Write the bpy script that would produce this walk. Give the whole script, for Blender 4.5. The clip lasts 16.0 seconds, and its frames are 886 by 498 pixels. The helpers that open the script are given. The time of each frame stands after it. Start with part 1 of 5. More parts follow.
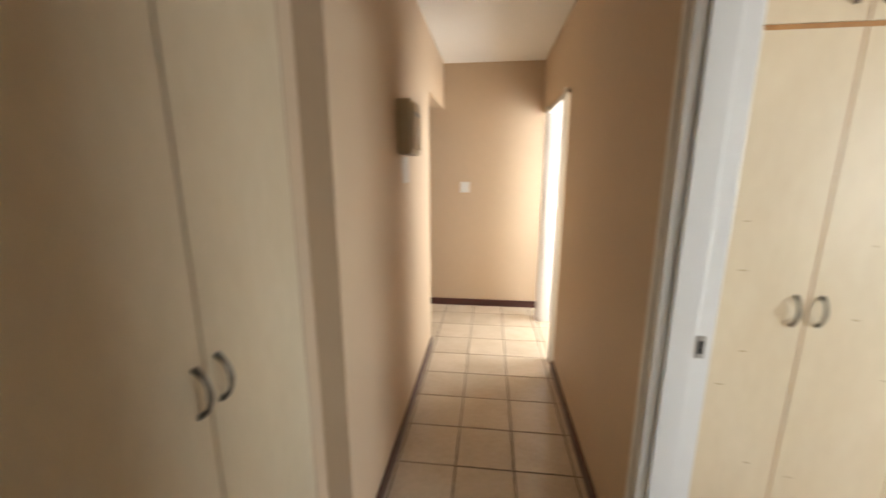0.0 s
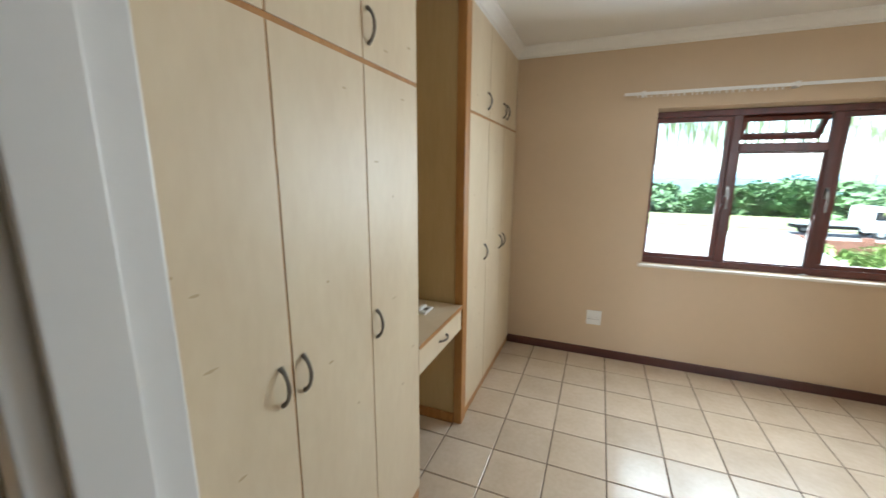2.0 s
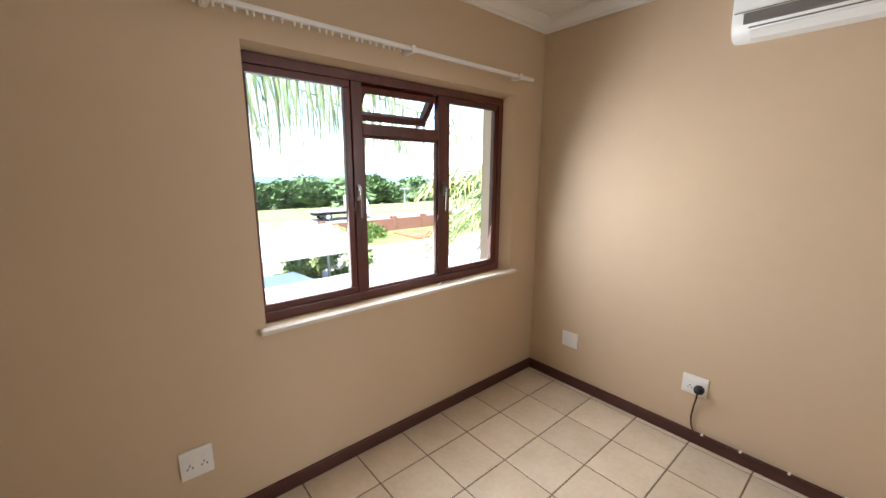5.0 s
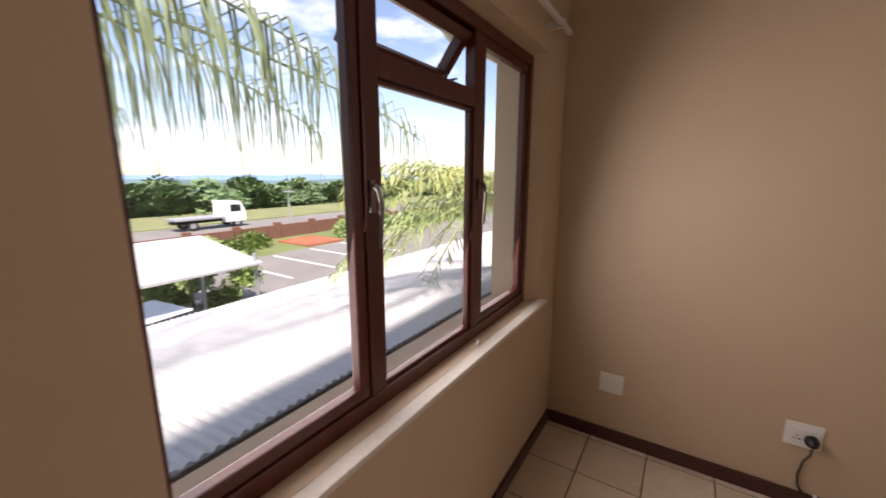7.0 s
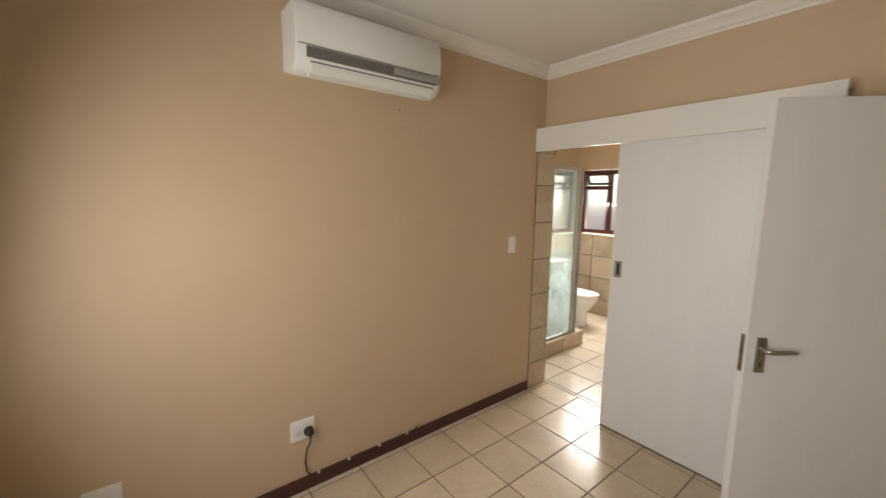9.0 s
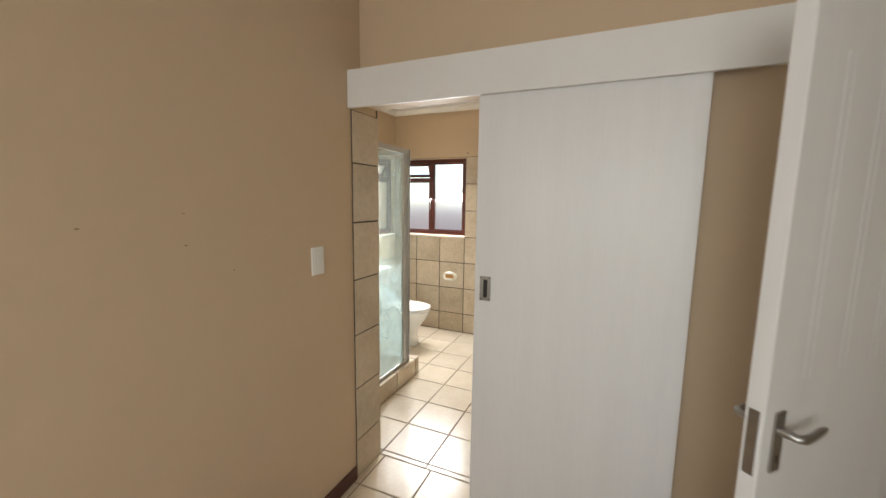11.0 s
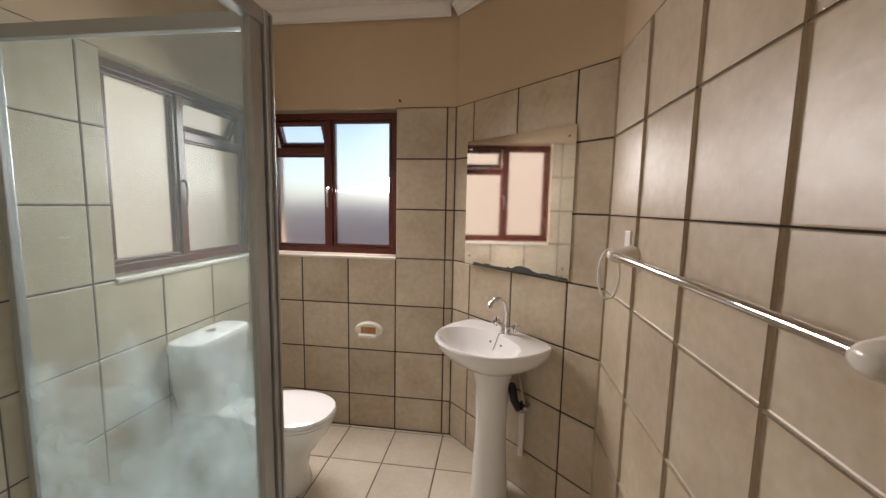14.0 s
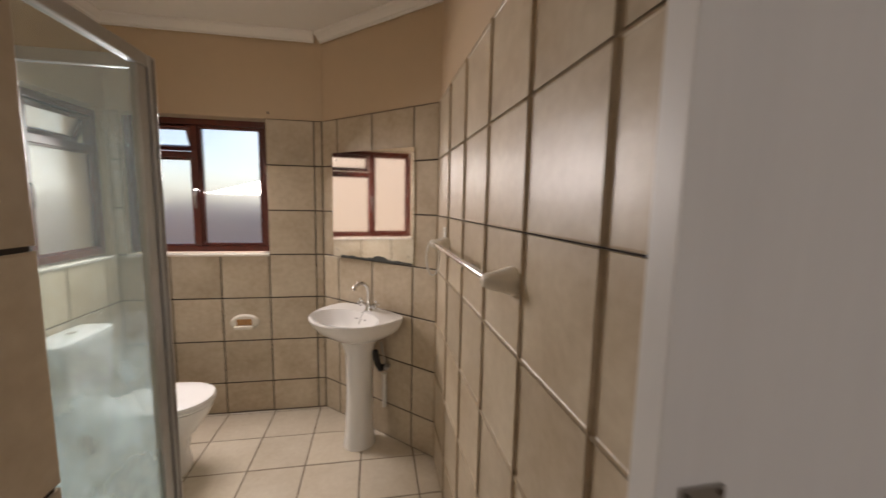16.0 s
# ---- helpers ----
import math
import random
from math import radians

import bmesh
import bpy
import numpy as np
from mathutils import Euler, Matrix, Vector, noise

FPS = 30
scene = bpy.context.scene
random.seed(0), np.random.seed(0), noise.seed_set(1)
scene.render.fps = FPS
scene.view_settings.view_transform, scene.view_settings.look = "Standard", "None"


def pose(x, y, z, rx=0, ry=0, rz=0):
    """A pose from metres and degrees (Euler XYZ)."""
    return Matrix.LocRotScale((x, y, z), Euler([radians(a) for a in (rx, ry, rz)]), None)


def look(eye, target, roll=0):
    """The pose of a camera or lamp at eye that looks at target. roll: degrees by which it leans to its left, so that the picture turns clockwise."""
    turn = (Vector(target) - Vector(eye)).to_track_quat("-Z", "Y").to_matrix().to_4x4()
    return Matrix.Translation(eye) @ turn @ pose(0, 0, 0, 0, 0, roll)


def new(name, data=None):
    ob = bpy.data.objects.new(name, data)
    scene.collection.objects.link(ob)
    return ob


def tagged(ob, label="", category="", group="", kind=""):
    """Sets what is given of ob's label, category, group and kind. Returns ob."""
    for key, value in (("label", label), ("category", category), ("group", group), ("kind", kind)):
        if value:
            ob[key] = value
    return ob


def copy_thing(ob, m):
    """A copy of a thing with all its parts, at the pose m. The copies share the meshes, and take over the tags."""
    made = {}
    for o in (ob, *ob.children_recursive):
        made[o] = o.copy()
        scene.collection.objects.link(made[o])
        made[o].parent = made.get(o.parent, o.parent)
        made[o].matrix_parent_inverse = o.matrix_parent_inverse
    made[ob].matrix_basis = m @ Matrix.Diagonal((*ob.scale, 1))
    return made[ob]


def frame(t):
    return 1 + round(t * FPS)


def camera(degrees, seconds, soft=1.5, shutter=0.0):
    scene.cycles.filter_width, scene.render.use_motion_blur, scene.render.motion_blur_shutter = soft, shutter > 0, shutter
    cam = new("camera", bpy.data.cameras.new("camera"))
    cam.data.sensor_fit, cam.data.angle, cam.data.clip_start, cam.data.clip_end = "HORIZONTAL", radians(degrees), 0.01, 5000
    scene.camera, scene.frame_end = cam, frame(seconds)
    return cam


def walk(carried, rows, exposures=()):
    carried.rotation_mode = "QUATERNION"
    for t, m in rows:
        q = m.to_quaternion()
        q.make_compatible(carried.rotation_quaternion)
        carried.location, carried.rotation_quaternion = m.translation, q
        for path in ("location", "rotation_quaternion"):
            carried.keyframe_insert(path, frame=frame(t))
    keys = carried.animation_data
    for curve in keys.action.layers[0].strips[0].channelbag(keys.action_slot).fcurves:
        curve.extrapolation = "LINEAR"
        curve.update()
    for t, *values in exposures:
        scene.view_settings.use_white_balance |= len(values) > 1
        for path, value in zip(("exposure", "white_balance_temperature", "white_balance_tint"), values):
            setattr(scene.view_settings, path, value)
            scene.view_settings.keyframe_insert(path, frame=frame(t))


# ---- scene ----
cam = camera(98.7, 16.0, shutter=0.3)
PATH = [
    (0, (1.063, 1.064, 1.53), (0.831, 3.004, 1.106), -0.1),
    (0.5, (1.137, 1.265, 1.517), (1.905, 3.064, 1.099), 0.8),
    (1, (1.277, 1.438, 1.526), (2.597, 2.884, 1.113), 0.9),
    (1.5, (1.372, 1.579, 1.569), (2.987, 2.683, 1.153), 0.9),
    (2, (1.432, 1.693, 1.594), (3.246, 2.433, 1.195), 0.3),
    (2.5, (1.558, 1.757, 1.593), (3.512, 1.92, 1.199), 0.6),
    (3, (1.77, 1.784, 1.603), (3.706, 1.471, 1.212), 0.6),
    (3.5, (2.012, 1.783, 1.589), (3.878, 1.179, 1.194), 0.7),
    (3.7, (2.152, 1.793, 1.586), (3.971, 1.061, 1.193), 0.6),
    (5.8, (3.66, 1.71, 1.534), (5.006, 0.281, 1.155), 0.2),
    (6, (3.798, 1.664, 1.527), (5.116, 0.206, 1.154), 0.2),
    (6.5, (4.054, 1.594, 1.51), (5.325, 0.095, 1.138), 0.2),
    (7, (4.222, 1.526, 1.512), (5.281, -0.127, 1.13), 0.1),
    (7.5, (4.264, 1.409, 1.52), (4.72, -0.499, 1.13), 0.5),
    (8, (4.29, 1.371, 1.595), (4.116, -0.58, 1.194), 0.5),
    (8.5, (4.264, 1.341, 1.617), (3.498, -0.475, 1.277), 0.7),
    (9, (4.25, 1.311, 1.613), (3.033, -0.252, 1.337), 0.7),
    (9.5, (4.205, 1.231, 1.599), (2.72, -0.086, 1.354), 0.7),
    (10, (4.017, 1.067, 1.56), (2.366, -0.035, 1.317), 0.7),
    (10.2, (3.903, 0.983, 1.554), (2.21, -0.053, 1.309), 0.7),
    (12.3, (2.482, -0.103, 1.459), (0.55, -0.552, 1.208), 1.2),
    (12.5, (2.358, -0.158, 1.443), (0.412, -0.549, 1.2), 1.2),
    (13, (2.037, -0.253, 1.419), (0.07, -0.529, 1.185), 1.1),
    (13.5, (1.783, -0.317, 1.406), (-0.187, -0.579, 1.184), 1.1),
    (14, (1.623, -0.363, 1.428), (-0.348, -0.626, 1.207), 1.1),
    (14.5, (1.601, -0.362, 1.437), (-0.368, -0.631, 1.213), 0.9),
    (15, (1.711, -0.322, 1.428), (-0.26, -0.593, 1.221), 1.2),
    (15.5, (1.912, -0.281, 1.448), (-0.071, -0.432, 1.233), 1.2),
    (16, (2.087, -0.253, 1.467), (0.132, 0.1, 1.235), 1.1),
]
walk(cam, [(t, look(e, g, r)) for t, e, g, r in PATH],
     exposures=[(0.0, 3.35, 5900, 7), (1.0, 3.25, 5100, 3), (2.5, 2.55, 5700, 5), (3.7, 2.5, 5600, 8), (5.8, 2.05, 6400, 23), (6.5, 1.52, 6450, 32), (7.0, 1.15, 6900, 28), (7.5, 0.68, 7700, 24), (8.0, 1.0, 7800, 22), (8.6, 1.55, 7300, 16), (9.2, 1.85, 6800, 11), (10.2, 1.95, 6600, 9), (12.3, 1.35, 6300, 9), (13.2, 1.1, 6500, 15), (14.0, 0.78, 6600, 17), (15.0, 0.78, 6600, 18), (16.0, 0.72, 6900, 19)])

# ---- light ----
SUN_TO = Vector((-0.42, 0.45, 1.0)).normalized()
world = bpy.data.worlds.new("world")
scene.world = world
world.use_nodes = True
wn = world.node_tree
wn.nodes.clear()
sky = wn.nodes.new("ShaderNodeTexSky")
sky.sky_type = "NISHITA"
sky.sun_disc = False
sky.sun_elevation = math.asin(SUN_TO.z)
sky.sun_rotation = math.atan2(SUN_TO.x, SUN_TO.y)
sky.air_density, sky.dust_density = 1.0, 0.6
wc = wn.nodes.new("ShaderNodeTexCoord")
wmap = wn.nodes.new("ShaderNodeMapping")
wmap.inputs["Scale"].default_value = (1.0, 1.0, 3.0)
wnoise = wn.nodes.new("ShaderNodeTexNoise")
wnoise.inputs["Scale"].default_value = 3.2
wnoise.inputs["Detail"].default_value = 7
wnoise.inputs["Roughness"].default_value = 0.58
wramp = wn.nodes.new("ShaderNodeValToRGB")
wramp.color_ramp.elements[0].position, wramp.color_ramp.elements[1].position = 0.50, 0.76
wmix = wn.nodes.new("ShaderNodeMixRGB")
wmix.inputs[2].default_value = (9.5, 9.7, 10.0, 1)
wbg = wn.nodes.new("ShaderNodeBackground")
wbg.inputs[1].default_value = 0.12
wout = wn.nodes.new("ShaderNodeOutputWorld")
wn.links.new(wc.outputs["Generated"], wmap.inputs[0])
wn.links.new(wmap.outputs[0], wnoise.inputs[0])
wn.links.new(wnoise.outputs[0], wramp.inputs[0])
wn.links.new(wramp.outputs[0], wmix.inputs[0])
wn.links.new(sky.outputs[0], wmix.inputs[1])
wn.links.new(wmix.outputs[0], wbg.inputs[0])
wn.links.new(wbg.outputs[0], wout.inputs[0])


def lamp(name, kind, m, energy, colour, size=None, size_y=None, spread=None):
    data = bpy.data.lights.new(name, kind)
    data.energy, data.color = energy, colour
    if kind == "AREA":
        data.shape, data.size, data.size_y = "RECTANGLE", size, size_y
        if spread:
            data.spread = radians(spread)
    if kind == "SUN":
        data.angle = radians(4.5)
    ob = new(name, data)
    ob.matrix_world = m
    return ob


lamp("sun", "SUN", look(SUN_TO * 30, (0, 0, 0)), 5.0, (1.0, 0.95, 0.87))
# area lamps added at the two windows, standing in for sky light
lamp("window_daylight", "AREA", look((4.865, 0.53, 1.46), (2.8, 0.6, 1.0)), 7.6, (1.0, 0.98, 0.95), 1.5, 1.1, 155)
lamp("bath_daylight_west", "AREA", look((-0.55, -1.378, 1.72), (0.45, -1.2, 1.05)), 13.5, (1.0, 0.98, 0.95), 0.8, 0.5, 150)
# added lamp inside the unseen, windowless side room, lighting the passage end
lamp("passage_fill", "AREA", look((2.6, 4.5, 1.3), (0.5, 4.5, 0.9)), 8, (1.0, 0.95, 0.88), 0.9, 1.7)


# ---- materials ----
def mat(name, colour, rough=0.6, metal=0.0, vary=0.0, scale=3.0, bump=0.0, bump_scale=60.0, stretch=(1, 1, 1), second=None, cut=(0.35, 0.65), island=0.0, spec=None, coat=0.0):
    m = bpy.data.materials.new(name)
    m.use_nodes = True
    t = m.node_tree
    b = t.nodes["Principled BSDF"]
    b.inputs["Roughness"].default_value, b.inputs["Metallic"].default_value = rough, metal
    if spec is not None:
        b.inputs["Specular IOR Level"].default_value = spec
    b.inputs["Coat Weight"].default_value = coat
    tc = t.nodes.new("ShaderNodeTexCoord")
    mp = t.nodes.new("ShaderNodeMapping")
    mp.inputs["Scale"].default_value = stretch
    t.links.new(tc.outputs["Object"], mp.inputs[0])
    vec = mp.outputs[0]
    if island:
        oi = t.nodes.new("ShaderNodeObjectInfo")
        add = t.nodes.new("ShaderNodeVectorMath")
        mul = t.nodes.new("ShaderNodeMath")
        mul.operation = "MULTIPLY"
        mul.inputs[1].default_value = 37.0
        t.links.new(oi.outputs["Random"], mul.inputs[0])
        t.links.new(vec, add.inputs[0])
        t.links.new(mul.outputs[0], add.inputs[1])
        vec = add.outputs[0]
    n = t.nodes.new("ShaderNodeTexNoise")
    n.inputs["Scale"].default_value, n.inputs["Detail"].default_value = scale, 6
    n2 = t.nodes.new("ShaderNodeTexNoise")
    n2.inputs["Scale"].default_value, n2.inputs["Detail"].default_value = scale * 9, 4
    t.links.new(vec, n.inputs[0])
    t.links.new(vec, n2.inputs[0])
    mixn = t.nodes.new("ShaderNodeMixRGB")
    mixn.inputs[0].default_value = 0.35
    t.links.new(n.outputs[0], mixn.inputs[1])
    t.links.new(n2.outputs[0], mixn.inputs[2])
    r = t.nodes.new("ShaderNodeValToRGB")
    r.color_ramp.elements[0].position, r.color_ramp.elements[1].position = cut
    lo = second or tuple(c * (1 - vary) for c in colour)
    r.color_ramp.elements[0].color, r.color_ramp.elements[1].color = (*lo, 1), (*colour, 1)
    t.links.new(mixn.outputs[0], r.inputs[0])
    col = r.outputs[0]
    if island:
        hsv = t.nodes.new("ShaderNodeHueSaturation")
        mr = t.nodes.new("ShaderNodeMapRange")
        mr.inputs["To Min"].default_value, mr.inputs["To Max"].default_value = 1 - island, 1 + island
        t.links.new(oi.outputs["Random"], mr.inputs[0])
        t.links.new(mr.outputs[0], hsv.inputs["Value"])
        t.links.new(col, hsv.inputs["Color"])
        col = hsv.outputs[0]
    t.links.new(col, b.inputs["Base Color"])
    rr = t.nodes.new("ShaderNodeMapRange")
    rr.inputs["To Min"].default_value, rr.inputs["To Max"].default_value = max(0.02, rough - 0.06), min(1, rough + 0.06)
    t.links.new(n2.outputs[0], rr.inputs[0])
    t.links.new(rr.outputs[0], b.inputs["Roughness"])
    if bump:
        n3 = t.nodes.new("ShaderNodeTexNoise")
        n3.inputs["Scale"].default_value, n3.inputs["Detail"].default_value = bump_scale, 4
        t.links.new(vec, n3.inputs[0])
        bp = t.nodes.new("ShaderNodeBump")
        bp.inputs["Strength"].default_value, bp.inputs["Distance"].default_value = bump, 0.004
        t.links.new(n3.outputs[0], bp.inputs["Height"])
        t.links.new(bp.outputs[0], b.inputs["Normal"])
    return m


PAINT = mat("beige_paint", (0.59, 0.452, 0.305), 0.62, vary=0.05, scale=1.6, bump=0.12, bump_scale=90)
PAINT_OUT = mat("outer_plaster", (0.66, 0.50, 0.38), 0.85, vary=0.1, scale=2, bump=0.3, bump_scale=60)
CEIL = mat("ceiling_white", (0.80, 0.78, 0.74), 0.8, vary=0.03, scale=1.2, bump=0.05, bump_scale=120)
CORNICE = mat("cornice_white", (0.82, 0.80, 0.76), 0.7, vary=0.03)
GROUT = mat("brown_grout", (0.15, 0.105, 0.075), 0.9, vary=0.3, scale=14, bump=0.2)
GROUT_W = mat("dark_grout", (0.05, 0.039, 0.032), 0.9, vary=0.3, scale=14, bump=0.2)
TILE_F = mat("beige_floor_tile", (0.66, 0.56, 0.43), 0.22, scale=4.5, second=(0.53, 0.43, 0.31), cut=(0.3, 0.7), bump=0.1, bump_scale=16, island=0.07)
TILE_B = mat("pale_bath_floor_tile", (0.68, 0.61, 0.50), 0.24, scale=4.5, second=(0.56, 0.48, 0.37), cut=(0.3, 0.7), bump=0.1, bump_scale=16, island=0.05)
TILE_W = mat("stone_wall_tile", (0.60, 0.515, 0.395), 0.38, scale=3.6, second=(0.41, 0.32, 0.215), cut=(0.3, 0.66), bump=0.5, bump_scale=13, island=0.08)
MAPLE = mat("pale_maple", (0.70, 0.60, 0.43), 0.47, scale=2.0, second=(0.61, 0.50, 0.335), cut=(0.3, 0.7), stretch=(1.8, 1.8, 0.7), bump=0.03, bump_scale=40)
MAPLE_D = mat("maple_panel", (0.56, 0.42, 0.22), 0.45, scale=2.0, second=(0.47, 0.34, 0.16), cut=(0.3, 0.7), stretch=(3.2, 3.2, 0.4))
EDGE = mat("orange_wood_edge", (0.46, 0.235, 0.07), 0.4, scale=5, second=(0.33, 0.15, 0.04), stretch=(4, 4, 0.4), bump=0.08)
KNOT = mat("maple_fleck", (0.52, 0.40, 0.24), 0.5, vary=0.1)
SKIRT = mat("dark_red_timber", (0.085, 0.028, 0.022), 0.35, scale=4, second=(0.05, 0.018, 0.014), stretch=(0.4, 0.4, 3), bump=0.06)
MERANTI = mat("varnished_meranti", (0.115, 0.020, 0.010), 0.35, scale=5, second=(0.055, 0.010, 0.005), stretch=(4, 4, 0.5), bump=0.1, bump_scale=50)
WHITE = mat("white_paint", (0.78, 0.77, 0.75), 0.4, vary=0.03, bump=0.04, bump_scale=60)
DOORW = mat("white_door_paint", (0.76, 0.76, 0.76), 0.42, vary=0.05, scale=2, stretch=(6, 6, 0.5), bump=0.08, bump_scale=40)
SILLW = mat("sill_plaster", (0.72, 0.66, 0.57), 0.6, vary=0.16, scale=6, bump=0.15)
PLASTIC = mat("white_plastic", (0.80, 0.79, 0.75), 0.35, vary=0.03)
ACW = mat("ac_plastic", (0.78, 0.80, 0.78), 0.35, vary=0.03)
ACG = mat("ac_grey_strip", (0.16, 0.15, 0.14), 0.35, vary=0.1)
BLACK = mat("black_rubber", (0.012, 0.012, 0.012), 0.45, vary=0.2)
PEWTER = mat("pewter_metal", (0.20, 0.185, 0.165), 0.35, 0.9, vary=0.2, scale=20)
STEEL = mat("brushed_steel", (0.42, 0.41, 0.39), 0.35, 1.0, vary=0.15, scale=30)
CHROME = mat("chrome", (0.72, 0.72, 0.72), 0.08, 1.0, vary=0.08, scale=12)
ALU = mat("satin_aluminium", (0.50, 0.51, 0.52), 0.42, 0.7, vary=0.12, scale=12)
PORC = mat("white_porcelain", (0.82, 0.81, 0.79), 0.1, vary=0.02, coat=0.3)
CERAM = mat("cream_ceramic", (0.76, 0.71, 0.62), 0.18, vary=0.05)
MIRROR = mat("mirror_silver", (0.88, 0.89, 0.88), 0.02, 1.0, vary=0.01)
CORRODE = mat("mirror_corrosion", (0.07, 0.075, 0.07), 0.7, vary=0.4, scale=40)
ROOFW = mat("white_roof_sheet", (0.44, 0.44, 0.43), 0.5, 0.0, vary=0.14, scale=1.1, stretch=(0.4, 1, 1))
ASPH = mat("asphalt", (0.19, 0.18, 0.165), 0.95, vary=0.3, scale=0.7, bump=0.3, bump_scale=20)
SAND = mat("dry_ground", (0.15, 0.18, 0.06), 0.95, scale=0.25, second=(0.10, 0.13, 0.04), bump=0.3, bump_scale=6)
REDSOIL = mat("red_soil", (0.34, 0.11, 0.05), 0.95, vary=0.35, scale=0.8, bump=0.4, bump_scale=5)
GRASS = mat("grass_green", (0.19, 0.20, 0.085), 0.9, scale=0.4, second=(0.12, 0.14, 0.055), bump=0.3, bump_scale=8)
LEAF = mat("tree_leaf", (0.12, 0.20, 0.075), 0.6, scale=0.8, second=(0.065, 0.12, 0.05), island=0.15)
LEAF2 = mat("shrub_leaf", (0.20, 0.28, 0.07), 0.6, scale=1.5, second=(0.10, 0.16, 0.04), island=0.1)
PALMG = mat("palm_leaf", (0.24, 0.29, 0.15), 0.45, scale=2.5, second=(0.12, 0.17, 0.08))
PALMY = mat("palm_leaf_yellowing", (0.36, 0.37, 0.11), 0.5, scale=2.0, second=(0.20, 0.26, 0.09))
# paler leaf green, with sunlight put into the base colour
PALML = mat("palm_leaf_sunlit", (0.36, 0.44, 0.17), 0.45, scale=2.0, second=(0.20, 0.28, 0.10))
BARK = mat("bark", (0.12, 0.09, 0.06), 0.9, vary=0.4, scale=6, bump=0.6, bump_scale=20)
BRICKW = mat("brown_brick_wall", (0.19, 0.085, 0.055), 0.9, vary=0.35, scale=3, bump=0.3)
# blue of the distance haze is put into this hill colour
HILL = mat("hazy_hill", (0.17, 0.27, 0.40), 1.0, scale=0.004, second=(0.12, 0.21, 0.33))
HILLN = mat("wooded_hill", (0.10, 0.16, 0.18), 1.0, scale=0.02, second=(0.065, 0.12, 0.13))
LINEW = mat("road_line_white", (0.7, 0.7, 0.68), 0.8, vary=0.15, scale=5)
CARW = mat("white_car_paint", (0.75, 0.75, 0.75), 0.25, vary=0.02, coat=0.5)
CARG = mat("dark_car_glass", (0.02, 0.022, 0.025), 0.08, vary=0.1)
TYRE = mat("tyre_rubber", (0.02, 0.02, 0.02), 0.85, vary=0.2)
GALV = mat("galvanised_steel", (0.45, 0.46, 0.46), 0.5, 0.6, vary=0.15, scale=6)
LILAC = mat("lilac_grey_plaster", (0.40, 0.37, 0.43), 0.85, vary=0.12, scale=2, bump=0.3, bump_scale=60)
BOXB = mat("beige_box_plastic", (0.52, 0.43, 0.29), 0.5, vary=0.08)
SPECK = mat("wall_mark", (0.26, 0.18, 0.11), 0.8, vary=0.2)
PAPER = mat("paper_notice", (0.74, 0.73, 0.70), 0.8, vary=0.05, scale=20)


def glass_material(name, rough=0.0, tint=(1, 1, 1), scum=False):
    m = bpy.data.materials.new(name)
    m.use_nodes = True
    t = m.node_tree
    t.nodes.clear()
    out = t.nodes.new("ShaderNodeOutputMaterial")
    tr = t.nodes.new("ShaderNodeBsdfTransparent")
    tr.inputs[0].default_value = (*tint, 1)
    gl = t.nodes.new("ShaderNodeBsdfGlossy")
    gl.inputs["Roughness"].default_value = 0.02
    lw = t.nodes.new("ShaderNodeLayerWeight")
    lw.inputs[0].default_value = 0.5
    pw = t.nodes.new("ShaderNodeMath")
    pw.operation = "POWER"
    pw.inputs[1].default_value = 4.5
    t.links.new(lw.outputs["Facing"], pw.inputs[0])
    fr = t.nodes.new("ShaderNodeMath")
    fr.operation = "MULTIPLY_ADD"
    fr.inputs[1].default_value, fr.inputs[2].default_value = 0.7, 0.025
    t.links.new(pw.outputs[0], fr.inputs[0])
    mx = t.nodes.new("ShaderNodeMixShader")
    t.links.new(fr.outputs[0], mx.inputs[0])
    t.links.new(tr.outputs[0], mx.inputs[1])
    t.links.new(gl.outputs[0], mx.inputs[2])
    last = mx.outputs[0]
    if scum:
        tc = t.nodes.new("ShaderNodeTexCoord")
        sx = t.nodes.new("ShaderNodeSeparateXYZ")
        t.links.new(tc.outputs["Object"], sx.inputs[0])
        n = t.nodes.new("ShaderNodeTexNoise")
        n.inputs["Scale"].default_value, n.inputs["Detail"].default_value = 4.5, 8
        t.links.new(tc.outputs["Object"], n.inputs[0])
        ad = t.nodes.new("ShaderNodeMath")
        ad.operation = "MULTIPLY_ADD"
        ad.inputs[1].default_value = -0.75
        t.links.new(sx.outputs[2], ad.inputs[0])
        t.links.new(n.outputs[0], ad.inputs[2])
        mr = t.nodes.new("ShaderNodeMapRange")
        mr.inputs["From Min"].default_value, mr.inputs["From Max"].default_value = -0.08, 0.62
        mr.inputs["To Min"].default_value, mr.inputs["To Max"].default_value = 0.05, 0.82
        t.links.new(ad.outputs[0], mr.inputs[0])
        df = t.nodes.new("ShaderNodeBsdfTranslucent")
        df.inputs[0].default_value = (0.72, 0.86, 0.89, 1)
        d2 = t.nodes.new("ShaderNodeBsdfDiffuse")
        d2.inputs[0].default_value = (0.72, 0.86, 0.89, 1)
        dm = t.nodes.new("ShaderNodeMixShader")
        t.links.new(df.outputs[0], dm.inputs[1])
        t.links.new(d2.outputs[0], dm.inputs[2])
        m2 = t.nodes.new("ShaderNodeMixShader")
        t.links.new(mr.outputs[0], m2.inputs[0])
        t.links.new(last, m2.inputs[1])
        t.links.new(dm.outputs[0], m2.inputs[2])
        last = m2.outputs[0]
    t.links.new(last, out.inputs[0])
    return m


